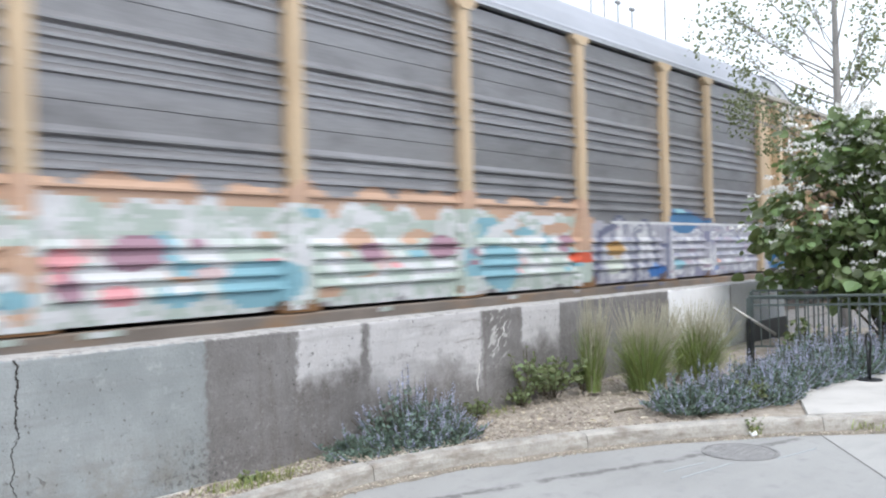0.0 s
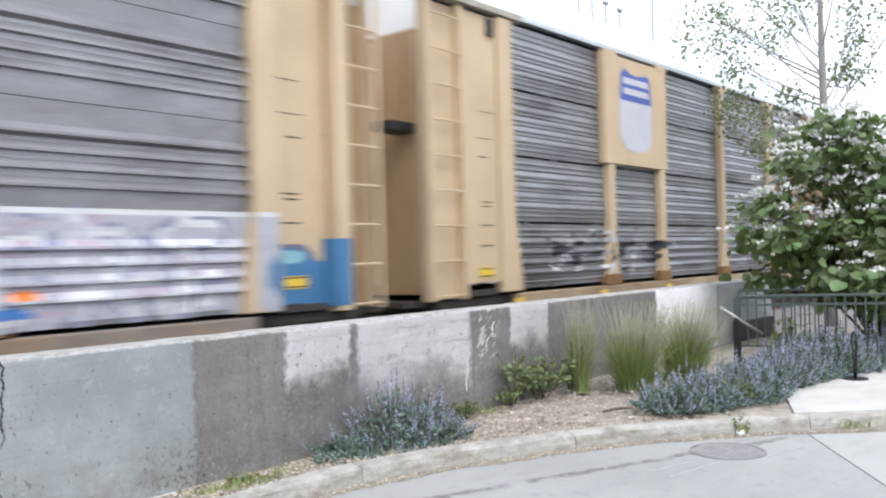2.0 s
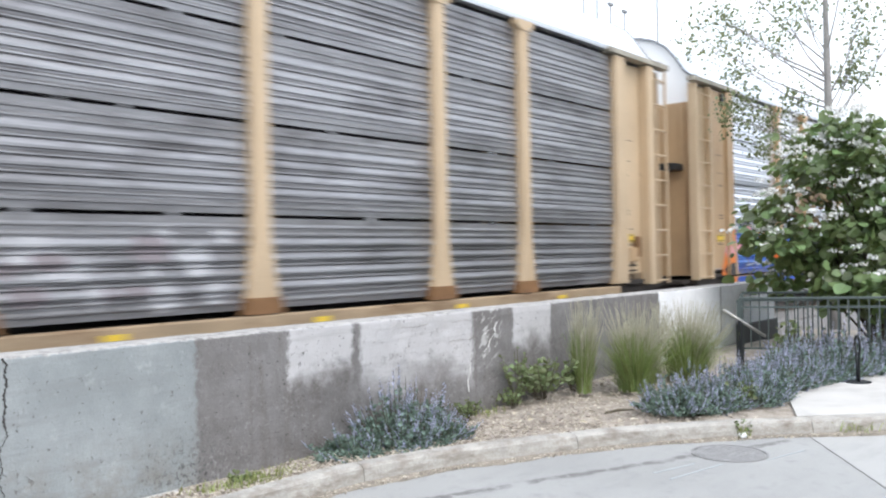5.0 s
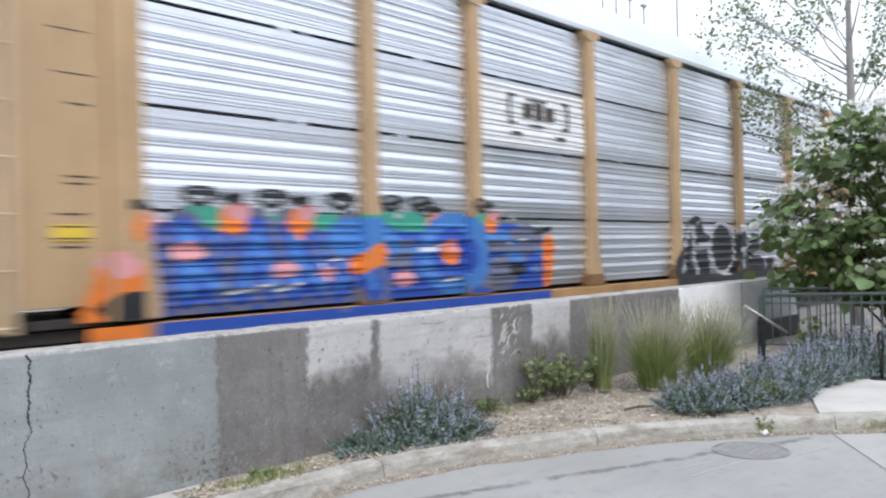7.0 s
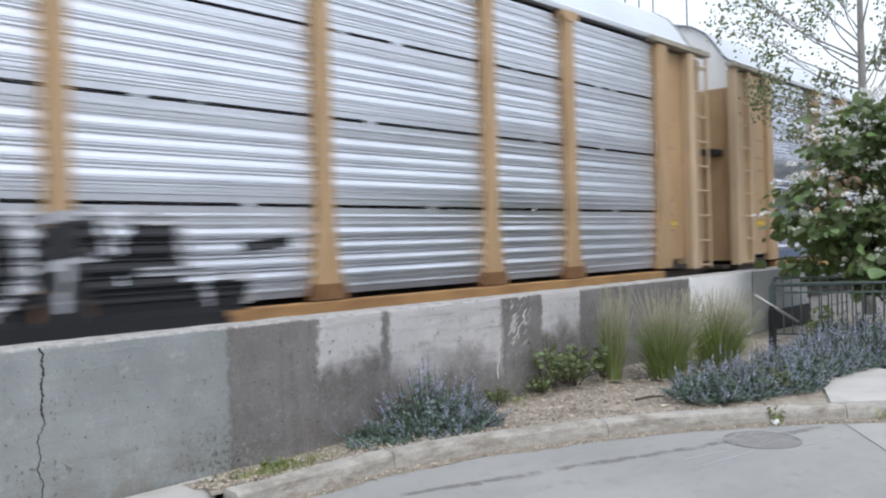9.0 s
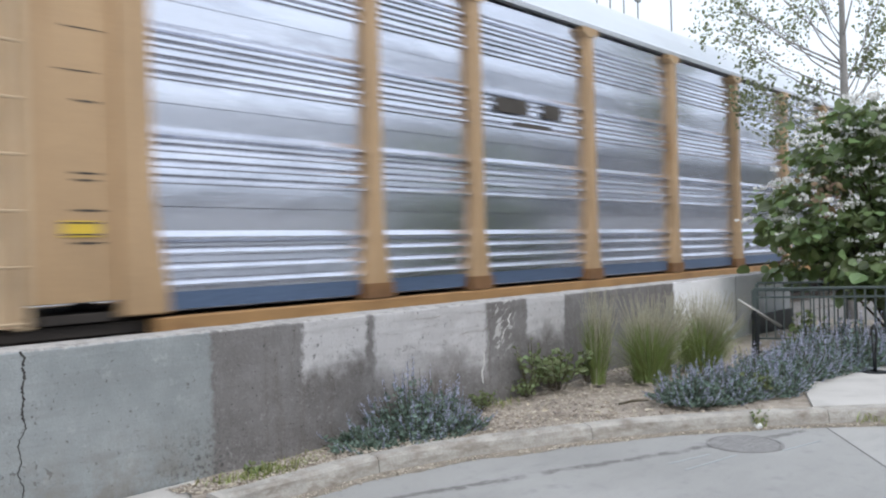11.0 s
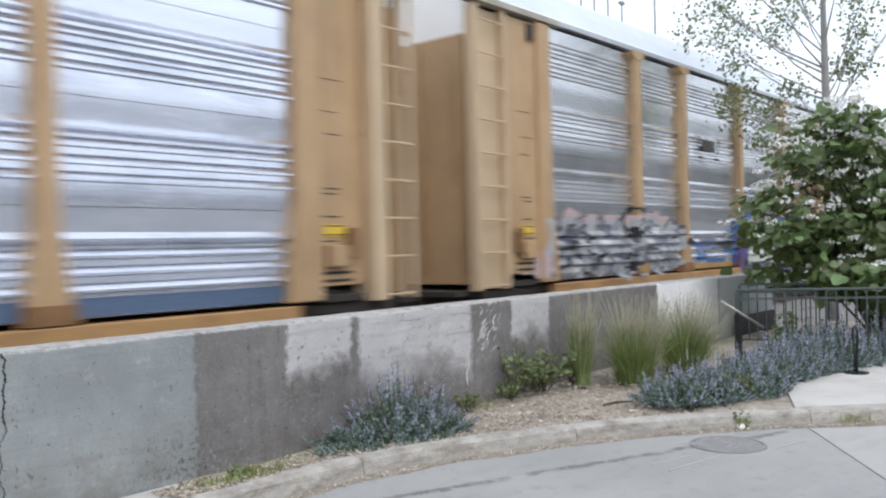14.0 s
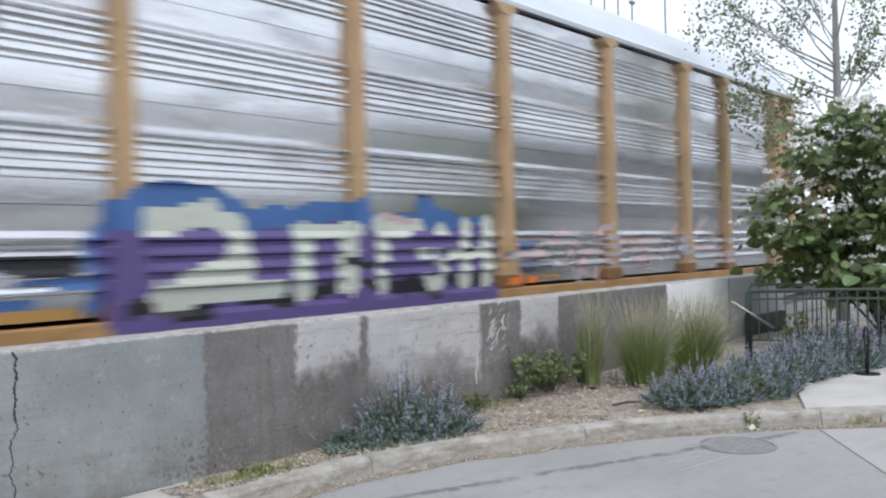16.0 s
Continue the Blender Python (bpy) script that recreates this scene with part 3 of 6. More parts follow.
def wall():
    x0, x1, y0, y1, top = -4.0, 14.85, 5.20, 5.55, 1.05
    bm = bmesh.new()
    nx = 380
    section = [(y0, -0.05 + k * 0.0735) for k in range(15)] + [(y0 + 0.004, top - 0.012), (y0 + 0.02, top), (y0 + 0.12, top + 0.006), (y1 - 0.02, top), (y1, top - 0.02), (y1, -0.05)]
    relief = lambda x, z: (0.004 if x < 3.5 else 0.009) * noise.noise((x * 6, z * 6, 1)) + 0.012 * noise.noise((x * 0.7, z * 0.9, 2))
    rows = []
    for i in range(nx + 1):
        x = x0 + (x1 - x0) * i / nx
        row = []
        for k, (y, z) in enumerate(section):
            dy = relief(x, z)
            chip_off = max(0, noise.noise((x * 4.5, 7, 3)) - 0.35) * 0.05 if k == 16 else 0
            row.append(bm.verts.new((x, y + (dy if k < 16 else 0) + chip_off, z + (0.006 * noise.noise((x * 3, y * 4, 5)) if k > 14 and k < 20 else 0) - chip_off)))
        rows.append(row)
    for a, b in zip(rows, rows[1:]):
        for k in range(len(section) - 1):
            bm.faces.new((a[k], a[k + 1], b[k + 1], b[k]))
    bm.faces.new(rows[0])
    bm.faces.new(rows[-1][::-1])
    root = tagged(part("wall_north", bm, M["wall"], smooth=False), "long low concrete retaining wall with grey and white paint patches", "wall", kind="structure")

    def streak(name, mat, points, width, label):
        b = bmesh.new()
        pts = []
        rng = random.Random(len(points) * 7)
        for p, q in zip(points, points[1:]):
            for u in np.linspace(0, 1, 7)[:-1]:
                pts.append((p[0] + (q[0] - p[0]) * u + rng.uniform(-1, 1) * 0.006, p[1] + (q[1] - p[1]) * u))
        pts.append(points[-1])
        left, right = [], []
        for x, z in pts:
            w = width * rng.uniform(0.4, 1.3)
            left.append(b.verts.new((x - w, y0 - 0.004 + relief(x, z), z)))
            right.append(b.verts.new((x + w, y0 - 0.004 + relief(x, z), z + width * 0.4)))
        for i in range(len(pts) - 1):
            b.faces.new((left[i], right[i], right[i + 1], left[i + 1]))
        out = bmesh.ops.extrude_face_region(b, geom=b.faces[:])
        for v in out["geom"]:
            if isinstance(v, bmesh.types.BMVert):
                v.co.y += 0.03
        part(name, b, mat, root, label)

    streak("crack", M["crack"], [(2.14, 1.045), (2.168, 1.00), (2.152, 0.95), (2.17, 0.90), (2.148, 0.83), (2.16, 0.76), (2.146, 0.70), (2.158, 0.63)], 0.0065, "dark open crack")
    streak("crack", M["crack"], [(2.158, 0.63), (2.17, 0.585), (2.125, 0.53), (2.118, 0.47), (2.135, 0.40), (2.112, 0.33), (2.142, 0.24), (2.136, 0.17), (2.165, 0.06)], 0.0030, "fine dark crack")
    for pts, w in (([(6.95, 0.91), (6.90, 0.86), (6.92, 0.81), (6.83, 0.745), (6.80, 0.67), (6.72, 0.63)], 0.010), ([(6.90, 0.86), (6.81, 0.845), (6.75, 0.80)], 0.007),
                   ([(6.54, 0.645), (6.49, 0.56), (6.50, 0.46), (6.46, 0.37), (6.47, 0.27)], 0.008)):
        streak("lime_streak", M["lime"], pts, w, "white lime streak")
    streak("plaster_edge", M["dirt"], [(6.14, 0.77), (6.3, 0.79), (6.45, 0.775), (6.6, 0.80)], 0.0035, "ragged plaster edge")
    streak("plaster_edge", M["dirt"], [(5.55, 0.965), (5.75, 0.955), (5.9, 0.965)], 0.0035, "ragged plaster edge")
    streak("plaster_edge", M["dirt"], [(6.25, 0.955), (6.42, 0.97), (6.5, 0.955)], 0.0035, "ragged plaster edge")
    streak("crack", M["crack"], [(12.57, 1.03), (12.58, 0.6), (12.56, 0.2)], 0.003, "dark joint")


def manhole():
    root = thing("manhole_cover", "round cast iron manhole cover flush in the road", "manhole cover", pose(6.56, 2.67, 0.0))
    bm = bmesh.new()
    ring = [(math.cos(a), math.sin(a)) for a in (2 * math.pi * k / 48 for k in range(48))]
    prism(bm, [(0.262 * c, 0.262 * s, -0.008) for c, s in ring], (0, 0, 0.014))
    part("lid", bm, M["iron"], root)
    bm = bmesh.new()
    for r0, r1 in ((0.270, 0.292),):
        a = [[bm.verts.new((r * c, r * s, z)) for c, s in ring] for r, z in ((r0, -0.008), (r0, 0.007), (r1, 0.007), (r1, -0.008))]
        for p, q in zip(a, a[1:]):
            for i in range(48):
                bm.faces.new((p[i], p[(i + 1) % 48], q[(i + 1) % 48], q[i]))
    part("frame", bm, M["iron"], root)
    rows = []
    for i in range(-4, 5):
        for j in range(-4, 5):
            if math.hypot(i, j) < 3.9:
                rows.append((i * 0.06 - 0.018, j * 0.06 - 0.018, 0.005, i * 0.06 + 0.018, j * 0.06 + 0.018, 0.0075))
    part("tread_studs", boxes(*rows), M["iron"], root, kind="stuff")


def road_marks():
    bm = boxes((-0.005, -3.0, 0.0, 0.005, 0.0, 0.002))
    ob = tagged(part("road_joint", bm, M["tar"]), "dark tar joint across the road", "road joint", kind="structure")
    ob.matrix_basis = pose(7.55, 2.38, 0.001, 0, 0, -56)
    root = thing("chalk_lines", "faint pale chalk strokes on the road", "chalk marks", kind="structure")
    for x, y, ang, ln in ((5.89, 2.64, -11, 0.62), (5.88, 2.81, -16, 0.44), (6.75, 2.30, -14, 0.5)):
        b = boxes((-ln / 2, -0.008, 0.0, ln / 2, 0.008, 0.003))
        part("stroke", b, M["chalk"], root).matrix_basis = pose(x, y, 0.001, 0, 0, ang)


# ---- railing and small street things ----
def fence_run(p, q, gap=0.115, top=1.0, first=1, label="dark green steel railing with upright bars"):
    """A picket railing from p to q."""
    p, q = Vector(p), Vector(q)
    d = q - p
    n = d.length
    root = thing("railing", label, "railing", pose(p.x, p.y, 0, 0, 0, math.degrees(math.atan2(d.y, d.x))), "steel railings")
    part("top_rail", boxes((0, -0.022, top - 0.03, n, 0.022, top), bevel=0.006), M["fence"], root)
    part("middle_rail", boxes((0, -0.014, top - 0.135, n, 0.014, top - 0.11)), M["fence"], root)
    part("bottom_rail", boxes((0, -0.014, 0.20, n, 0.014, 0.225)), M["fence"], root)
    bar = None
    for i in range(first, int(n / gap)):
        if i % 16 == 0:
            continue
        if bar is None:
            bar = boxes((-0.008, -0.008, 0.225, 0.008, 0.008, top - 0.03))
            me = bpy.data.meshes.new("bar")
            bar.to_mesh(me)
            bar.free()
        part("bar", me, M["fence"], root).location.x = i * gap
    for i in range(0, int(n / gap) + 1, 16):
        part("post", boxes((i * gap - 0.022, -0.022, 0.06, i * gap + 0.022, 0.022, top - 0.03), bevel=0.004), M["fence"], root)
    return root


def railings():
    fence_run((10.45, 4.10), (11.55, 2.05), first=5)
    fence_run((11.85, 4.6), (13.3, 1.7))
    root = thing("handrail", "sloping worn steel handrail on a black post", "handrail", pose(10.28, 4.02, 0))
    part("post", boxes((-0.035, -0.035, 0.06, 0.035, 0.035, 0.70), bevel=0.006), M["black"], root)
    bm = tube(bmesh.new(), [(-0.13, 0.15, 0.865), (0.0, 0.0, 0.735), (0.21, -0.235, 0.53)], 0.018)
    part("grip", bm, M["rail_steel"], root, smooth=True)
    part("bracket", boxes((-0.02, -0.02, 0.69, 0.02, 0.02, 0.73)), M["black"], root)
    root = thing("stair_cheek", "low dark steel panel beside the stairs", "panel", pose(13.0, 5.10, 0))
    part("panel", boxes((0, -0.02, 0.04, 1.6, 0.02, 0.43), bevel=0.004), M["black"], root)
    root = thing("bike_stand", "black steel bicycle stand on a round foot plate", "bicycle stand", pose(10.0, 2.62, 0.128, 0, 0, 25))
    bm = bmesh.new()
    prism(bm, [(0.13 * math.cos(a), 0.13 * math.sin(a), 0) for a in (2 * math.pi * k / 24 for k in range(24))], (0, 0, 0.012))
    part("foot_plate", bm, M["black"], root)
    for s in (-1, 1):
        bm = tube(bmesh.new(), [(s * 0.045, 0, 0.01), (s * 0.05, 0, 0.20), (s * 0.085, 0, 0.31), (s * 0.13, 0, 0.40), (s * 0.12, 0, 0.47), (s * 0.05, 0, 0.50), (0, 0, 0.503)], 0.013)
        part("hoop", bm, M["black"], root, smooth=True)
    part("cross_bar", tube(bmesh.new(), [(-0.085, 0, 0.31), (0.085, 0, 0.31)], 0.011), M["black"], root)
    root = thing("litter_scrap", "crumpled white paper scrap in the gutter", "litter", pose(7.16, 2.79, 0.002, 0, 0, 20))
    bm = bmesh.new()
    bmesh.ops.create_icosphere(bm, subdivisions=2, radius=0.035)
    for v in bm.verts:
        v.co *= 1 + 0.5 * noise.noise(v.co * 40)
        v.co.z = max(0, v.co.z * 0.8 + 0.02)
        v.co.x *= 1.7
    part("scrap", bm, M["litter"], root)
    root = thing("stick", "fallen grey twig lying on the mulch", "twig", pose(6.95, 3.85, 0.15, 0, 0, -20))
    part("twig", tube(bmesh.new(), [(-0.16, 0, 0), (0, 0.01, 0.01), (0.17, -0.01, 0.0)], [0.012, 0.014, 0.007], 6), M["stem"], root)


# ---- plants ----
def catmint(seed, spread, height, stems, bloom=0.7, leafy=26):
    """A sprawling mound: leafy stems to its rim, upright flower spikes of uneven height."""
    rng = random.Random(seed)
    root = thing("catmint", "bushy grey-green catmint with lavender-blue flower spikes", "flowering plant", group="catmint clumps")
    leaves, petals, bars = [], [], bmesh.new()
    for k in range(stems):
        a, far = rng.uniform(0, 2 * math.pi), math.sqrt(rng.uniform(0.0, 1))
        lobe = 0.72 + 0.55 * noise.noise((2.1 * math.cos(a), 2.1 * math.sin(a), seed * 3.7))
        out = far * spread * (0.75 + 0.45 * lobe)
        rise = height * lobe * (1.18 - 0.92 * far ** 1.8) * rng.uniform(0.7, 1.35)
        foot = Vector((math.cos(a) * out * 0.55, math.sin(a) * out * 0.55, 0))
        lean = rng.uniform(-0.5, 0.5)
        tip = Vector((math.cos(a + 0.3 * lean) * out * 1.08, math.sin(a + 0.3 * lean) * out * 1.08, max(0.05, rise)))
        mid = foot.lerp(tip, 0.5) + Vector((math.cos(a) * 0.03, math.sin(a) * 0.03, -0.02))
        pt = lambda u: (1 - u) ** 2 * foot + 2 * u * (1 - u) * mid + u * u * tip
        tube(bars, [pt(0), pt(0.5), pt(1)], [0.004, 0.003, 0.002], 3)
        for _ in range(leafy):
            u = rng.uniform(0.0, 0.8)
            d = Vector((rng.uniform(-1, 1), rng.uniform(-1, 1), rng.uniform(-0.1, 0.8)))
            leaves.append(at(pt(u), d, rng.uniform(0.022, 0.052), rng, 0.6))
        if rng.random() < bloom * (1.15 - 0.35 * far):
            line = (tip - mid).normalized()
            ln = rng.uniform(0.10, 0.21)
            start = tip - line * ln * 0.92
            for _ in range(34):
                u = rng.random()
                d = line * 0.7 + Vector((rng.uniform(-1, 1), rng.uniform(-1, 1), rng.uniform(-0.3, 0.6)))
                petals.append(at(start + line * u * ln + d * 0.005, d, rng.uniform(0.009, 0.019) * (1.15 - 0.6 * u), rng, 0.7))
    part("stalk_tangle", bars, M["stem"], root, kind="stuff")
    part("leaves", spray("leaves", LEAF, LEAF_F, leaves), M["mint_leaf"], root, kind="stuff")
    part("bloom", spray("bloom", SLIP, SLIP_F, petals), M["mint_flower"], root, "lavender-blue flowers", kind="stuff")
    return root


def catmints():
    first = [catmint(s, sp, h, n) for s, sp, h, n in ((1, 0.46, 0.42, 150), (2, 0.48, 0.38, 160), (3, 0.44, 0.36, 130))]
    first += [catmint(4, 0.50, 0.40, 150, 0.72, 24), catmint(5, 0.48, 0.26, 120, 0.30, 34)]
    places = [(3, 5.20, 4.86, 0.05, 0, 1.05, 1.12), (4, 4.68, 4.80, 0.05, 70, 0.90, 0.95), (4, 5.05, 4.66, 0.06, 220, 0.70, 1.0), (3, 5.40, 4.74, 0.05, 150, 0.62, 1.25), (0, 5.32, 4.95, 0.05, 40, 0.45, 2.5),
              (1, 7.42, 3.50, 0.11, 20, 0.92, 1), (2, 7.76, 3.28, 0.11, 140, 0.85, 0.9), (0, 8.05, 3.48, 0.11, 200, 0.92, 1), (1, 8.22, 3.14, 0.11, 260, 0.75, 0.85),
              (2, 8.85, 3.30, 0.11, 130, 0.88, 1), (0, 9.6, 3.22, 0.11, 20, 0.9, 1), (1, 10.25, 3.08, 0.10, 190, 0.95, 1), (1, 8.50, 3.26, 0.11, 80, 0.98, 1),
              (0, 9.15, 3.26, 0.11, 300, 1.0, 1), (1, 9.45, 3.55, 0.10, 180, 0.85, 0.8), (2, 9.75, 3.16, 0.10, 240, 1.05, 1),
              (0, 10.1, 3.45, 0.10, 45, 0.95, 0.85), (1, 10.45, 3.05, 0.10, 120, 1.05, 1.1), (2, 10.75, 3.45, 0.10, 75, 1.1, 1.1), (0, 10.95, 2.85, 0.10, 15, 1.15, 1.1),
              (1, 11.4, 3.25, 0.10, 330, 1.15, 1.1), (2, 11.5, 2.65, 0.10, 200, 1.15, 1.1), (1, 12.1, 2.4, 0.10, 30, 1.15, 1.1)]
    used = set()
    for k, x, y, z, turn, size, tall in places:
        m = pose(x, y, z, 0, 0, turn)
        ob = first[k]
        if k in used:
            ob = copy_thing(first[k], m)
        used.add(k)
        ob.matrix_basis = m
        ob.scale = (size, size, size * tall)


def reed_grass(seed, spread, height, blades):
    rng = random.Random(seed)
    root = thing("reed_grass", "tall feather reed grass clump with straw-coloured plumes", "ornamental grass", group="reed grass clumps")
    verts, faces = [], []
    for _ in range(blades):
        a, r0 = rng.uniform(0, 2 * math.pi), rng.uniform(0, 0.4) * spread
        lean, ln, w = rng.uniform(0.05, 1) * spread, height * rng.uniform(0.25, 0.80), rng.uniform(0.0022, 0.0048)
        side = Vector((-math.sin(a + rng.uniform(-1, 1)), math.cos(a), 0))
        base = len(verts)
        for k in range(6):
            u = k / 5
            p = Vector((math.cos(a) * (r0 + lean * u ** 1.8), math.sin(a) * (r0 + lean * u ** 1.8), ln * (u - 0.14 * u ** 3 * lean / spread)))
            ww = w * (1 - u) ** 0.6 + 0.0008
            verts += [tuple(p - side * ww), tuple(p + side * ww)]
        faces += [(base + 2 * k, base + 2 * k + 1, base + 2 * k + 3, base + 2 * k + 2) for k in range(5)]
    me = bpy.data.meshes.new("blades")
    me.from_pydata(verts, [], faces)
    part("blades", me, M["reed"], root, kind="stuff")
    spikes, stalks = [], bmesh.new()
    for _ in range(int(blades * 0.26)):
        a, lean = rng.uniform(0, 2 * math.pi), rng.uniform(0.05, 0.95) ** 0.8 * spread
        ln = height * rng.uniform(0.66, 1.08)
        foot = Vector((math.cos(a) * 0.06, math.sin(a) * 0.06, 0))
        tip = Vector((math.cos(a) * lean + 0.10 * spread, math.sin(a) * lean - 0.10 * spread, ln))
        mid = foot.lerp(tip, 0.55) + Vector((0, 0, 0.04))
        tip += Vector((rng.gauss(0, 0.03), rng.gauss(0, 0.03), 0))
        tube(stalks, [foot, mid, tip], [0.0024, 0.0017, 0.0008], 3)
        d0 = (tip - mid).normalized()
        for k in range(42):
            u = rng.random()
            d = d0 + Vector((rng.uniform(-1, 1), rng.uniform(-1, 1), 0)) * 0.75
            spikes.append(at(tip - d0 * u * 0.36, d, rng.uniform(0.010, 0.024) * (0.45 + 0.9 * u), rng, 0.20))
    part("stalks", stalks, M["plume"], root, kind="stuff")
    part("plumes", spray("plumes", SLIP, SLIP_F, spikes), M["plume"], root, "straw-coloured seed plumes", kind="stuff")
    return root


def reeds():
    for seed, x, y, sp, h, n in ((5, 7.86, 4.76, 0.20, 0.97, 560), (6, 8.30, 4.38, 0.47, 0.89, 1300), (7, 9.30, 4.26, 0.54, 0.86, 1350)):
        reed_grass(seed, sp, h, n).matrix_basis = pose(x, y, 0.11)


def weed(seed, x, y, z, spread, height, count, size, label):
    rng = random.Random(seed)
    root = thing("weed", label, "weed", pose(x, y, z), "weeds")
    leaves, bars = [], bmesh.new()
    for _ in range(count):
        a, r = rng.uniform(0, 2 * math.pi), rng.uniform(0.1, 1) * spread
        tip = Vector((math.cos(a) * r, math.sin(a) * r * 0.7, height * rng.uniform(0.3, 1)))
        tube(bars, [(0.2 * tip.x, 0.2 * tip.y, 0), tip * 0.6, tip], 0.003, 3)
        for k in range(7):
            d = Vector((rng.uniform(-1, 1), rng.uniform(-1, 1), rng.uniform(-0.2, 0.7)))
            leaves.append(at(tip * rng.uniform(0.45, 1.02), d, size * rng.uniform(0.6, 1.2), rng, 0.9))
    part("stalk_tangle", bars, M["stem"], root, kind="stuff")
    part("leaves", spray("leaves", LEAF, LEAF_F, leaves), M["weed_leaf"], root, kind="stuff")


def grass_tuft(seed, x, y, z, spread, height, blades):
    rng = random.Random(seed)
    root = thing("grass_tuft", "yellow-green tuft of rough grass at the kerb", "grass", pose(x, y, z), "grass tufts")
    verts, faces = [], []
    for _ in range(blades):
        a, w, ln = rng.uniform(0, 2 * math.pi), rng.uniform(0.003, 0.006), height * rng.uniform(0.4, 1.2)
        fx, fy, lean = rng.gauss(0, 0.4) * spread, rng.gauss(0, 0.25) * spread, rng.uniform(0.1, 0.8) * ln
        side = Vector((-math.sin(a), math.cos(a), 0))
        base = len(verts)
        for k in range(4):
            u = k / 3
            p = Vector((fx + math.cos(a) * lean * u ** 1.6, fy + math.sin(a) * lean * u ** 1.6, ln * (u - 0.25 * u ** 3)))
            ww = w * (1 - u) ** 0.6 + 0.0006
            verts += [tuple(p - side * ww), tuple(p + side * ww)]
        faces += [(base + 2 * k, base + 2 * k + 1, base + 2 * k + 3, base + 2 * k + 2) for k in range(3)]
    me = bpy.data.meshes.new("foliage")
    me.from_pydata(verts, [], faces)
    part("foliage", me, M["grass"], root, kind="stuff")


def weeds():
    weed(21, 7.42, 4.98, 0.09, 0.58, 0.44, 46, 0.072, "leafy green weed against the wall")
    weed(22, 7.86, 4.90, 0.11, 0.24, 0.36, 26, 0.06, "leafy green weed against the wall")
    weed(23, 3.55, 4.88, 0.05, 0.14, 0.09, 12, 0.04, "low green weed at the kerb's end")
    weed(24, 7.05, 5.05, 0.07, 0.25, 0.55, 16, 0.045, "thin pale weed climbing the wall")
    weed(25, 7.22, 2.82, 0.01, 0.10, 0.14, 18, 0.04, "small green weed growing from the gutter")
    weed(26, 6.25, 5.05, 0.05, 0.22, 0.20, 20, 0.045, "small dull weed at the wall's foot")
    weed(27, 6.95, 5.06, 0.08, 0.30, 0.18, 24, 0.045, "small dull weed at the wall's foot")
    weed(30, 8.02, 3.12, 0.11, 0.24, 0.24, 30, 0.05, "green leafy weed among the catmint")
    weed(31, 11.0, 3.7, 0.10, 0.32, 0.62, 30, 0.08, "tall green weed behind the railing")
    weed(32, 5.55, 4.66, 0.06, 0.16, 0.10, 14, 0.05, "fresh green weed beside the catmint")
    for k, (x, y, z, sp, h, n) in enumerate(((3.32, 4.80, 0.06, 0.26, 0.10, 90), (3.62, 4.72, 0.07, 0.26, 0.12, 110), (3.95, 4.80, 0.06, 0.20, 0.07, 50), (4.2, 5.05, 0.03, 0.3, 0.06, 50),
                                             (8.0, 2.12, 0.03, 0.35, 0.09, 110), (8.45, 1.66, 0.03, 0.35, 0.10, 110), (8.9, 1.2, 0.03, 0.3, 0.08, 80), (7.21, 2.80, 0.005, 0.12, 0.14, 50), (6.6, 5.1, 0.05, 0.3, 0.10, 60))):
        grass_tuft(80 + k, x, y, z, sp, h, n)


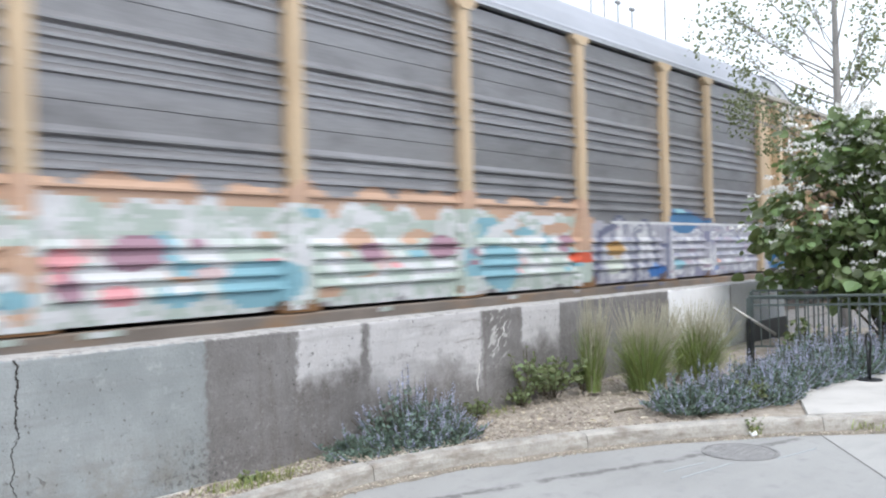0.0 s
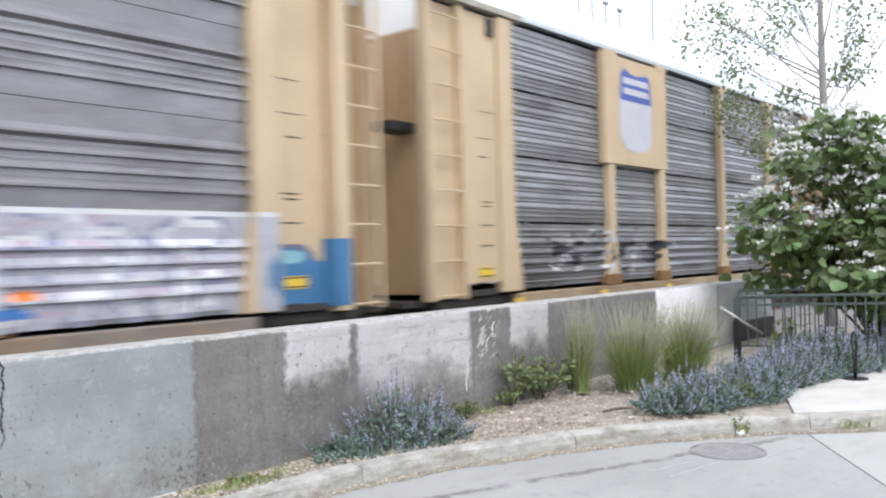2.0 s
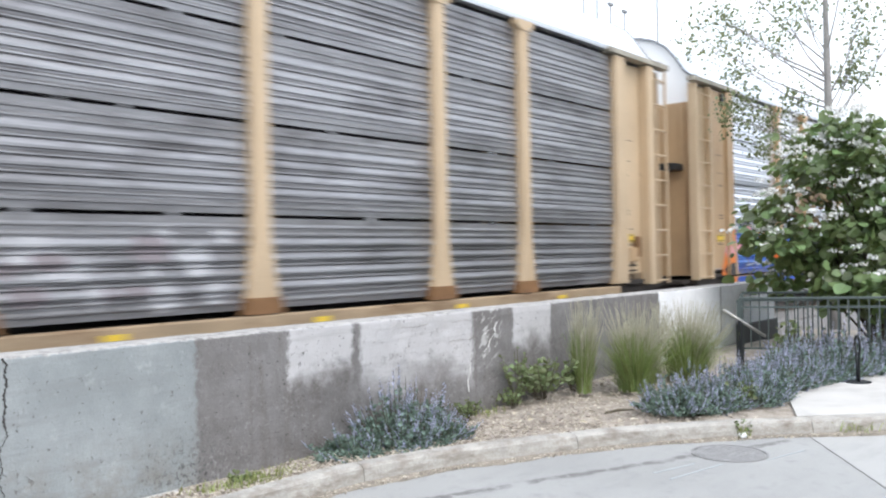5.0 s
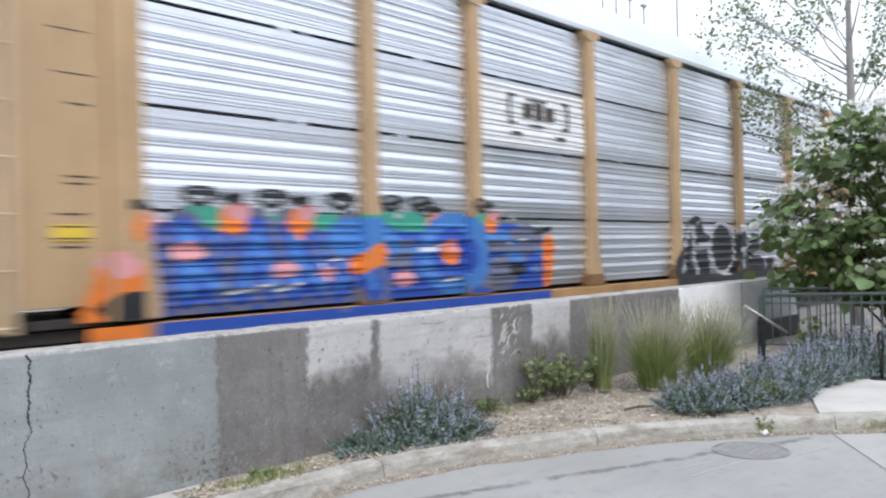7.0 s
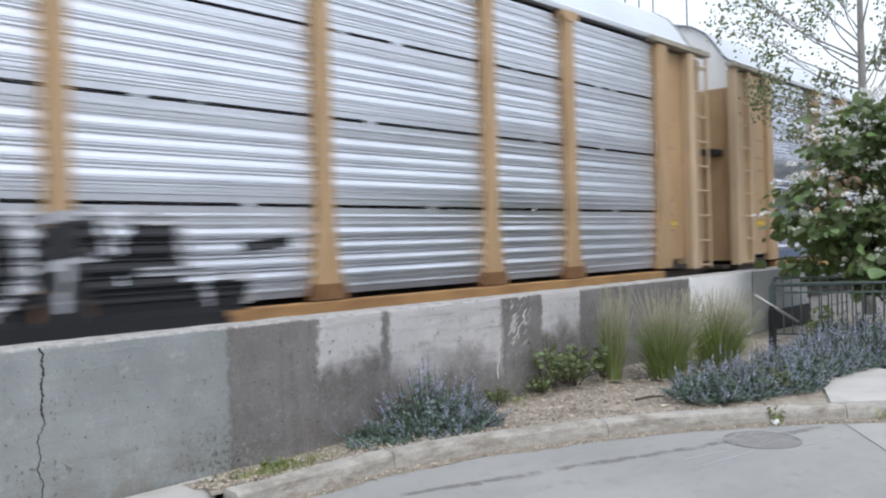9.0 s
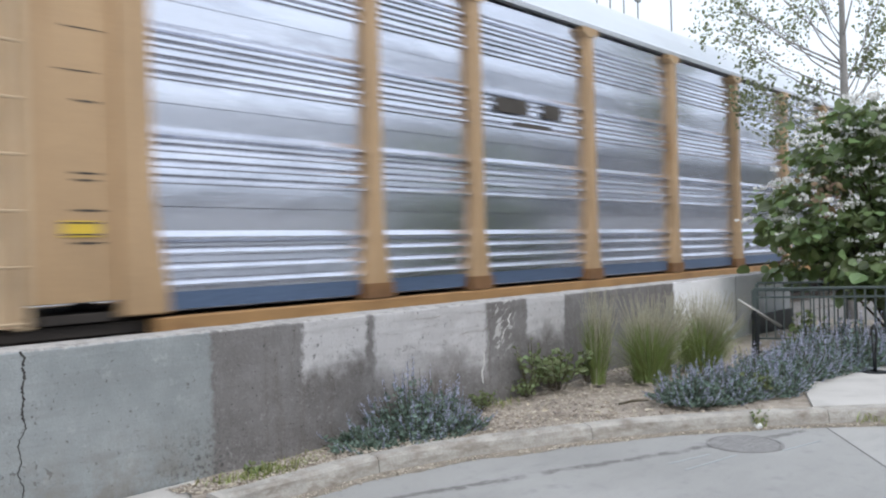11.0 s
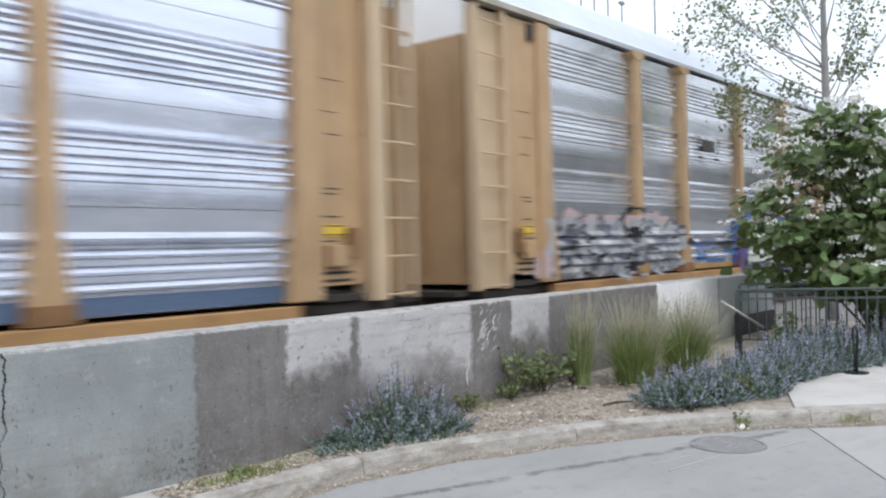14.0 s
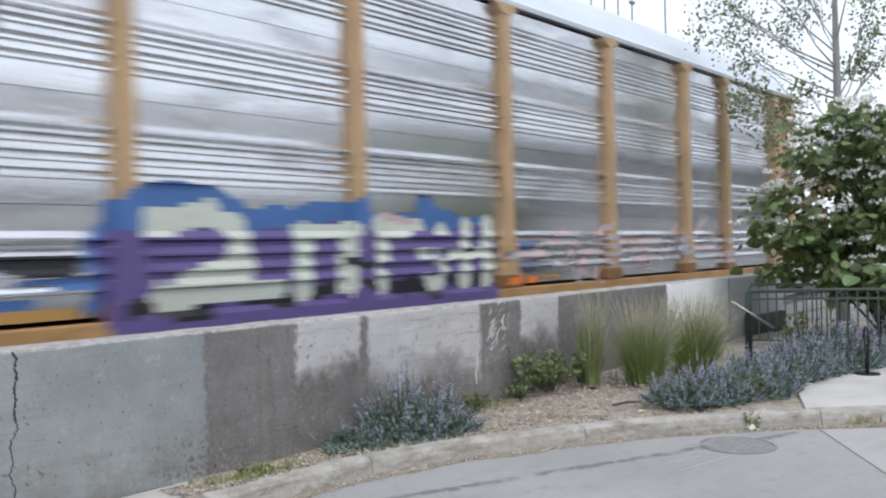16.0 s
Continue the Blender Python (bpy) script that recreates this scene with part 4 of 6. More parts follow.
def shrub():
    """The flowering shrub that hangs over the railing at the wall's end: layered boughs with dark gaps."""
    rng = random.Random(41)
    root = thing("flowering_shrub", "large broad-leaved green shrub with clusters of white flowers", "shrub", pose(13.7, 3.10, 0))
    boughs = []
    for k in range(52):
        u = (k + rng.random()) / 52
        a = k * 2.39996 + rng.uniform(-0.4, 0.4)
        r = 1.72 * (1 - 0.42 * u ** 1.8) * rng.uniform(0.55, 1.06)
        boughs.append((Vector((r * math.cos(a), r * math.sin(a), max(0.75 + 2.55 * u, 1.5 if 0.755 * r * math.sin(a) - 0.656 * r * math.cos(a) > 1.3 else 0.0))), rng.uniform(0.26, 0.46)))
    # a few long boughs reach out over the wall's end
    boughs += [(Vector(p), 0.34) for p in ((-1.55, 1.2, 1.75), (-1.75, 1.0, 1.62), (-1.5, 1.1, 2.2), (-1.2, 0.9, 2.7), (-0.6, 0.2, 3.3), (-1.7, 0.1, 1.2), (-1.75, -0.4, 1.1))]
    leaves, petals, dry = [], [], []

    def leaf(p, d, size, n):
        """A leaf whose face looks along n."""
        d = Vector(d).normalized()
        side = d.cross(n).normalized()
        up = side.cross(d)
        return Matrix(((side.x * size, d.x * size, up.x * size, p[0]), (side.y * size, d.y * size, up.y * size, p[1]), (side.z * size, d.z * size, up.z * size, p[2]), (0, 0, 0, 1)))

    for p, size in boughs:
        root_at = Vector((0.1 * p.x, 0.1 * p.y, 0.05))
        mid = Vector((0.5 * p.x, 0.5 * p.y, p.z * 0.72))
        part("branch", tube(bmesh.new(), [root_at, mid, p], [0.028, 0.016, 0.006], 5), M["stem"], root)
        out = Vector((p.x, p.y, 0)).normalized()
        big = 1.12 if p.z < 1.6 else 1.0
        for _ in range(78):
            v = Vector((rng.gauss(0, 0.55), rng.gauss(0, 0.55), rng.gauss(0, 0.26))) * size
            d = out * 0.6 + Vector((v.x, v.y, 0)) * 1.5 + Vector((rng.uniform(-0.8, 0.8), rng.uniform(-0.8, 0.8), rng.uniform(-0.75, 0.1)))
            n = out * rng.uniform(0.1, 0.9) + Vector((rng.gauss(0, 0.6), rng.gauss(0, 0.6), rng.uniform(0.2, 1.2)))
            leaves.append(leaf(p + v, d, (rng.uniform(0.07, 0.165) if rng.random() < 0.75 else rng.uniform(0.16, 0.22)) * big, n))
        for _ in range(18):
            q = mid.lerp(p, rng.uniform(-0.3, 0.8)) + Vector((rng.gauss(0, 0.14), rng.gauss(0, 0.14), rng.gauss(0, 0.12)))
            leaves.append(at(q, (rng.uniform(-1, 1), rng.uniform(-1, 1), rng.uniform(-0.8, 0.3)), rng.uniform(0.11, 0.20), rng, 0.95))
        for _ in range(rng.choice((0, 2, 5)) + (9 if p.z > 1.7 else 0)):
            q = p + Vector((rng.gauss(-0.2, 0.6), rng.gauss(0, 0.6), 0.5 + rng.gauss(0.1, 0.25))) * size + Vector((-0.06, 0.02, 0))
            for _ in range(16):
                j = Vector((rng.uniform(-1, 1), rng.uniform(-1, 1), rng.uniform(-0.35, 0.35))) * 0.07
                petals.append(at(q + j, (rng.uniform(-1, 1), rng.uniform(-1, 1), rng.uniform(0, 1)), rng.uniform(0.03, 0.06), rng, 0.95))
    for _ in range(46):
        q = Vector((-1.72 + rng.gauss(0, 0.14), 0.62 + rng.gauss(0, 0.14), 2.16 + rng.gauss(0, 0.17)))
        dry.append(at(q, (rng.uniform(-1, 1), rng.uniform(-1, 1), rng.uniform(-1, 0)), rng.uniform(0.08, 0.14), rng, 0.7))
    part("dry_leaves", spray("dry_leaves", LEAF, LEAF_F, dry), M["dry_leaf"], root, "withered brown leaves", kind="stuff")
    part("leaves", spray("leaves", ROUND, ROUND_F, leaves), M["shrub_leaf"], root, kind="stuff")
    part("blossom", spray("blossom", LEAF, LEAF_F, petals), M["blossom"], root, "white flower clusters", kind="stuff")


def tree(name, label, x, y, trunk, limbs, count, size, mat, seed, spread=1.0):
    """A tapered trunk; limbs run from (height on the trunk) to the centre of a leaf clump."""
    rng = random.Random(seed)
    root = thing(name, label, "tree", pose(x, y, 0))
    top = Vector(trunk[1])
    bend = lambda z: Vector((top.x * (z / top.z) ** 1.3, top.y * (z / top.z) ** 1.3, z))
    part("trunk", tube(bmesh.new(), [bend(top.z * k / 10) for k in range(11)], [trunk[0] * (1 - 0.075 * k) for k in range(11)], 10), M["bark"], root, smooth=True)
    leaves = []
    for h, cx, cy, cz, r in limbs:
        bars = bmesh.new()
        a, b = bend(h), Vector((cx, cy, cz))
        m = a.lerp(b, 0.5) + Vector((0, 0, -0.12))
        tube(bars, [a, m, b], [0.022, 0.013, 0.006], 6)
        for _ in range(int(9 * spread)):
            c = b + Vector((rng.gauss(0, 1), rng.gauss(0, 1), rng.gauss(0, 0.75))) * r * 0.62
            tube(bars, [a.lerp(b, rng.uniform(0.5, 0.95)) + Vector((0, 0, -0.03)), c], [0.006, 0.002], 3)
            for _ in range(count):
                v = Vector((rng.gauss(0, 1), rng.gauss(0, 1), rng.gauss(0, 1))) * 0.15
                leaves.append(at(c + v, (rng.uniform(-1, 1), rng.uniform(-1, 1), rng.uniform(-1, 0.3)), size * rng.uniform(0.6, 1.2), rng, 0.95))
        part("limb", bars, M["bark"], root)
    part("crown", spray("crown", LEAF, LEAF_F, leaves), M[mat], root, kind="stuff")
    return root


def trees():
    limbs = [(4.4, -1.97, 1.65, 5.56, 0.40), (4.8, -1.18, 1.35, 5.92, 0.42), (4.6, -0.49, 1.01, 5.70, 0.46), (4.9, -0.84, 0.51, 5.97, 0.42), (4.3, -0.89, 1.32, 5.13, 0.24),
             (3.9, -1.30, 1.19, 4.45, 0.22), (3.5, -1.71, 1.20, 4.09, 0.30), (3.3, -0.65, 1.06, 4.07, 0.36), (3.2, -0.53, 0.62, 3.92, 0.34), (3.8, -0.31, 0.51, 4.53, 0.16),
             (4.3, 0.54, -0.42, 5.62, 0.24), (4.5, 0.18, -0.62, 6.15, 0.30), (4.1, 0.30, -0.30, 5.03, 0.14), (3.9, 0.67, -0.42, 4.98, 0.14), (3.0, -1.10, 0.81, 3.51, 0.36),
             (4.9, -1.39, 1.60, 6.12, 0.24), (5.2, 0.10, 0.48, 6.40, 0.34), (5.4, -0.6, -0.5, 6.9, 0.5), (5.4, 0.6, 0.9, 7.0, 0.5), (4.0, 0.95, -1.15, 6.0, 0.32), (5.2, -1.5, 1.3, 6.9, 0.5)]
    tree("young_tree", "slender young tree with sparse small green leaves", 17.64, 5.03, (0.135, (-0.03, 0.03, 7.4)), limbs, 23, 0.074, "tree_leaf", 51)
    limbs = [(1.6 + 0.1 * k, 1.6 * math.cos(k * 2.4), 1.6 * math.sin(k * 2.4), 2.6 + 0.17 * k, 0.6) for k in range(11)]
    tree("far_tree", "dense dark green tree in the distance", 31.0, 4.6, (0.16, (0, 0.1, 3.6)), limbs, 26, 0.16, "far_leaf", 52, 1.6)


# ---- far poles beyond the railway, and unseen added walls across the road ----
def distance():
    for x, y, h, head in ((60, 35.6, 25, 0), (60, 34.4, 23.5, 0), (60, 33.2, 20.9, 1), (60, 32.0, 20.1, 1), (60, 29.25, 24, 0)):
        root = thing("far_pole", "thin grey pole far behind the train", "pole", pose(x, y, -0.02), "far poles")
        part("shaft", tube(bmesh.new(), [(0, 0, 0), (0, 0, h)], [0.09, 0.06], 8), M["pole"], root)
        if head:
            part("lamp_head", boxes((-0.28, -0.14, h, 0.28, 0.14, h + 0.22), bevel=0.03), M["pole"], root)
    # unseen walls, added at uneven heights to darken what the sheets reflect
    for x0, x1, h in ((-150, 15, 9.5), (15, 46, 6.4), (46, 130, 13.5), (130, 330, 6.4)):
        bm = boxes((x0, -34, -0.02, x1, -33, h))
        tagged(part("wall_south", bm, M["backdrop"]), "plain dark unseen wall added to darken the train's reflections", "wall", kind="structure")


def railway():
    bm = boxes((-150, 6.35, -0.02, 220, 10.9, 0.03))
    tagged(part("track_bed", bm, M["gravel"]), "grey ballast bed of the railway", "track bed", kind="structure")
    root = thing("track", "worn steel rails on old wooden sleepers", "railway track", kind="structure")
    for y in (7.94, 9.38):
        part("rail", boxes((-150, y - 0.036, 0.12, 220, y + 0.036, 0.16), (-150, y - 0.012, 0.05, 220, y + 0.012, 0.12), (-150, y - 0.07, 0.035, 220, y + 0.07, 0.05)), M["steel"], root)
    me = None
    for k in range(150):
        if me is None:
            me = bpy.data.meshes.new("sleeper")
            b = boxes((-0.11, 7.36, 0.031, 0.11, 9.96, 0.045))
            b.to_mesh(me)
            b.free()
        part("sleeper", me, M["tie"], root).location.x = -20 + 0.55 * k


ground()
kerb()
bed()
sidewalk()
wall()
manhole()
road_marks()
railway()
railings()
distance()


# ---- the train ----
SIDE = 7.16                     # the near side of the cars
BAYS = (2.84, 1.895, 2.863, 2.863, 2.863, 2.863, 2.863, 1.895, 2.69)
EDGES = [sum(BAYS[:k]) for k in range(10)]
LONG = EDGES[-1]
LEVELS = (1.06, 2.04, 3.01, 3.98, 4.94)
WIDE = 3.0
MESHES = {}


def shared(key, make):
    """One mesh for all alike pieces."""
    if key not in MESHES:
        bm = make()
        bmesh.ops.recalc_face_normals(bm, faces=bm.faces)
        me = bpy.data.meshes.new(key[0])
        bm.to_mesh(me)
        bm.free()
        MESHES[key] = me
    return MESHES[key]


def sheet_face(z, style):
    """How far the sheet's face stands proud at a height."""
    row = max(k for k in range(4) if z >= LEVELS[k] - 1e-6 or k == 0)
    u = z - LEVELS[row]
    y = 0.0
    bow = 0.009 * math.sin(2 * math.pi * u / 0.97 + 0.6)
    for c in (0.25, 0.40, 0.55, 0.70):
        d = u - c
        tall = 0.025 if style == "fine" and row > 0 else 0.044
        y = max(y, tall * max(0, min(1, (d + 0.036) / 0.010, (0.056 - d) / 0.058)))
        if style != "fine" and -0.062 < d < -0.036:
            y = -0.011 * (1 - abs(d + 0.046) / 0.016) if d < -0.046 else -0.011 * (1 - abs(d + 0.046) / 0.0101)
    if style == "fine":
        for c in (0.10, 0.175, 0.325, 0.475, 0.625, 0.79, 0.87):
            d = u - c
            y = max(y, 0.020 * max(0, min(1, (d + 0.018) / 0.006, (0.026 - d) / 0.022)))
    return y + bow


def sheet_levels(row, style, gap):
    z0, z1 = LEVELS[row] + gap / 2, LEVELS[row + 1] - gap / 2
    zs = {z0, z1} | {LEVELS[row] + c for c in (0.05, 0.10, 0.15, 0.19, 0.32, 0.475, 0.625, 0.79, 0.83, 0.87, 0.91)}
    for c in (0.25, 0.40, 0.55, 0.70):
        zs |= {LEVELS[row] + c + d for d in (-0.062, -0.046, -0.036, -0.026, -0.002, 0.056)}
    if style == "fine":
        for c in (0.10, 0.175, 0.325, 0.475, 0.625, 0.79, 0.87):
            zs |= {LEVELS[row] + c + d for d in (-0.018, -0.012, 0.004, 0.026)}
    return sorted(round(z, 4) for z in zs if z0 - 1e-6 <= z <= z1 + 1e-6)


def sheet(width, row, style, gap):
    zs = sheet_levels(row, style, gap)
    outline = [(0.012, 0.06 - sheet_face(z, style), z) for z in zs] + [(0.012, 0.112, zs[-1]), (0.012, 0.112, zs[0])]
    return prism(bmesh.new(), outline, (width - 0.024, 0, 0))


def side_post():
    """A post that flares towards its foot."""
    bm = bmesh.new()
    half = lambda z: 0.105 if z > 1.85 else 0.105 + (1.85 - z) / 0.75 * 0.115
    rows = []
    for z in (1.20, 1.40, 1.60, 1.85, 2.05, 3.0, 4.0, 4.86):
        h = half(z)
        rows.append([bm.verts.new(p) for p in ((-h, 0.058, z), (-h * 0.92, -0.05, z), (-h * 0.78, -0.065, z), (h * 0.78, -0.065, z), (h * 0.92, -0.05, z), (h, 0.058, z))])
    for a, b in zip(rows, rows[1:]):
        for k in range(5):
            bm.faces.new((a[k], a[k + 1], b[k + 1], b[k]))
    bm.faces.new(rows[0])
    bm.faces.new(rows[-1])
    return bm


def post_foot():
    bm = bmesh.new()
    prism(bm, [(-0.235, -0.07, 1.03), (0.235, -0.07, 1.03), (0.215, -0.07, 1.20), (-0.215, -0.07, 1.20)], (0, 0.13, 0))
    return bm


def post_cap():
    bm = bmesh.new()
    prism(bm, [(-0.10, -0.08, 4.83), (0.10, -0.08, 4.83), (0.21, -0.08, 4.91), (0.21, -0.08, 4.975), (-0.21, -0.08, 4.975), (-0.21, -0.08, 4.91)], (0, 0.14, 0))
    return bm


ROOF = [(-0.03, 5.06), (0.10, 5.10), (0.24, 5.22), (0.42, 5.50), (0.62, 5.75), (0.9, 5.93), (1.2, 6.02), (1.5, 6.05)]


def roof_shell(x0, x1, lift=0.0):
    arch = [(y, z + lift) for y, z in ROOF + [(WIDE - y, z) for y, z in reversed(ROOF[:-1])]]
    bm = bmesh.new()
    inner = [(y, z - 0.05) for y, z in arch]
    outline = [(x0, y, z) for y, z in arch] + [(x0, y, z) for y, z in reversed(inner)]
    a = [bm.verts.new(p) for p in outline]
    b = [bm.verts.new((x1, p[1], p[2])) for p in outline]
    n = len(arch)
    for i in range(2 * n):
        bm.faces.new((a[i], a[(i + 1) % (2 * n)], b[(i + 1) % (2 * n)], b[i]))
    for r in (a, b):
        for i in range(n - 1):
            bm.faces.new((r[i], r[i + 1], r[2 * n - 2 - i], r[2 * n - 1 - i]))
    return bm


def gable():
    arch = [(0.11, 4.585)] + [(max(0.11, y), z - 0.05) for y, z in ROOF[1:]] + [(min(WIDE - 0.11, WIDE - y), z - 0.05) for y, z in reversed(ROOF[1:-1])] + [(WIDE - 0.11, 4.585)]
    return prism(bmesh.new(), [(0, y, z) for y, z in arch], (0.05, 0, 0))


def ladder(root, x0, x1, name_mat, flip):
    """Corner ladder: two stiles, rungs and a recessed back plate. flip: 1 at the front end, -1 at the rear."""
    x0, x1 = min(x0, x1), max(x0, x1)
    w = x1 - x0
    deep = 0.06 if flip < 0 else 0.34
    lad = part("corner_ladder", shared(("back_plate", flip), lambda: boxes((0.02, deep, 1.02, w - 0.02, deep + 0.03, 4.9))), name_mat, root)
    lad.location.x = x0
    part("stile", shared(("stile", flip, 0), lambda: boxes((0, -0.06, 1.00, 0.24 if flip > 0 else 0.08, 0.12, 4.92), bevel=0.008)), name_mat, lad)
    part("stile", shared(("stile", flip, 1), lambda: boxes((w - 0.07, -0.06 if flip < 0 else 0.1, 1.00, w, 0.12 if flip < 0 else 0.36, 4.92), bevel=0.008)), name_mat, lad)
    if flip > 0:
        part("stile", shared(("stile", flip, 2), lambda: boxes((w - 0.045, -0.065, 1.00, w, -0.03, 4.92))), name_mat, lad)
    for k in range(9):
        r = part("rung", shared(("rung", flip), lambda: tube(bmesh.new(), [(0.04 if flip < 0 else 0.2, -0.05, 0), (w - 0.01, -0.05, 0), (w - 0.005, 0.02, 0), (w - 0.02, 0.11, 0)], 0.015, 6)), M["cream"], lad)
        r.location.z = 1.06 + 0.457 * k


def car_end(root, sign, yellow, seed, brake):
    """End bay, corner ladder, end door and bracket; sign -1: the front end, 1: the rear."""
    o = 0.0 if sign < 0 else LONG
    X = lambda d: o + sign * d

    def slab(name, d0, d1, y0, y1, z0, z1, mat, label="", bevel=0.006):
        a, b = sorted((X(d0), X(d1)))
        return part(name, boxes((a, y0, z0, b, y1, z1), bevel=bevel), mat, root, label)

    rec = 0.12 if sign > 0 else 0.0     # the rear bay lies deeper between its posts
    for far in (0, 1):
        y = (lambda v: WIDE - v) if far else (lambda v: v)
        ys = lambda a, b: sorted((y(a), y(b)))
        y0, y1 = ys(-0.06, 0.1)
        flare = prism(bmesh.new(), [(X(d), y0, z) for d, z in ((0.33, 1.05), (0.33, 4.93), (0.0, 4.93), (0.0, 2.1), (-0.13, 1.25), (-0.15, 1.05))], (0, y1 - y0, 0))
        bmesh.ops.bevel(flare, geom=flare.edges[:], offset=0.015, segments=1, affect="EDGES")
        part("end_post", flare, yellow, root)
        slab("end_bay", 0.33, 1.13, *ys(rec, rec + 0.06), 1.20, 4.90, yellow)
        slab("bay_step", 0.36, 1.04, *ys(0.03, 0.3), 1.02, 1.10, M["under"])
        slab("eave_cap", -0.25, 1.95, *ys(-0.09, 0.10), 4.945, 5.035, M["cap"], "weathered grey eave cap")
    ladder(root, X(1.13), X(1.86), yellow, sign)
    slab("end_bay", 1.13, 1.86, WIDE - 0.1, WIDE + 0.06, 1.0, 4.92, yellow)
    # always the darker yellow: on cream cars it carries the shade between cars
    door = slab("end_door", 1.62, 1.70, 0.11, WIDE - 0.11, 1.08, 4.58, M["yellow"], "yellow end door")
    for k in range(4):
        a, b = sorted((X(1.70), X(1.73)))
        part("door_rib", boxes((a, 0.25 + k * 0.8, 1.2, b, 0.31 + k * 0.8, 4.5)), yellow, door)
    a, b = sorted((X(1.70), X(2.20)))
    if sign < 0 and seed != 78:
        part("bracket", boxes((a, 0.30, 3.20, b, 0.62, 3.33), bevel=0.01), M["black"], door, "black steel bracket")
    a, b = sorted((X(1.72), X(2.10)))
    part("end_platform", boxes((a, 0.2, 0.93, b, WIDE - 0.2, 1.0)), M["under"], root)
    a, b = sorted((X(1.9), X(2.55)))
    part("coupler", boxes((a, 1.38, 0.72, b, 1.62, 0.98), bevel=0.03), M["under"], root)
    g = part("roof_gable", shared(("gable",), gable), M["gable"], root)
    g.location.x = X(1.66) - 0.025
    if brake:
        box = slab("brake_box", 0.50, 0.80, rec - 0.10, rec - 0.002, 1.42, 1.66, M["yellow"], "small rusty brake box")
        a, b = sorted((X(0.80), X(0.98)))
        part("brake_lever", boxes((a, rec - 0.07, 1.50, b, rec - 0.04, 1.86), bevel=0.006), M["rust"], box)
        for z in (1.24, 1.33):
            a, b = sorted((X(0.48), X(0.92)))
            part("slot", boxes((a, rec - 0.006, z, b, rec - 0.001, z + 0.035)), M["under"], box)
    # hook under the eave, stencils and a small label
    slab("hook", 0.42, 0.55, rec - 0.05, rec + 0.02, 4.62, 4.86, M["black"])
    rng = random.Random(seed)
    for k, (z, w) in enumerate(((3.55, 0.34), (3.18, 0.34), (2.92, 0.20), (2.30, 0.24), (2.24, 0.2), (1.98, 0.26), (1.70, 0.26))):
        c = 0.62 + rng.uniform(-0.05, 0.05)
        slab("stencil", c - w / 2, c + w / 2, rec - 0.004, rec - 0.0005, z, z + (0.010 if k < 2 else 0.018), M["ink"], bevel=0)
    low = 1.27 if seed == 72 else 1.76
    tag = slab("label_plate", 0.50, 0.82, rec - 0.012, rec - 0.001, low, low + 0.14, M["label_yellow"], "small yellow label", bevel=0)
    for z in (low + 0.015, low + 0.115):
        a, b = sorted((X(0.50), X(0.82)))
        part("label_line", boxes((a, rec - 0.015, z, b, rec - 0.013, z + 0.014)), M["ink"], tag)


def bogie(root, x):
    bm = boxes((-1.35, 0.55, 0.50, 1.35, 0.75, 0.80), (-1.35, 2.25, 0.50, 1.35, 2.45, 0.80), (-0.35, 0.6, 0.55, 0.35, 2.4, 0.86), bevel=0.02)
    b = part("bogie", bm, M["under"], root)
    b.location.x = x
    for dx in (-0.88, 0.88):
        w = bmesh.new()
        for y in (0.72, 2.16):
            ring = [(dx + 0.46 * math.cos(a), y, 0.62 + 0.46 * math.sin(a)) for a in (2 * math.pi * k / 28 for k in range(28))]
            prism(w, ring, (0, 0.12, 0))
        tube(w, [(dx, 0.6, 0.62), (dx, 2.4, 0.62)], 0.09, 8)
        part("wheelset", w, M["steel"], b)


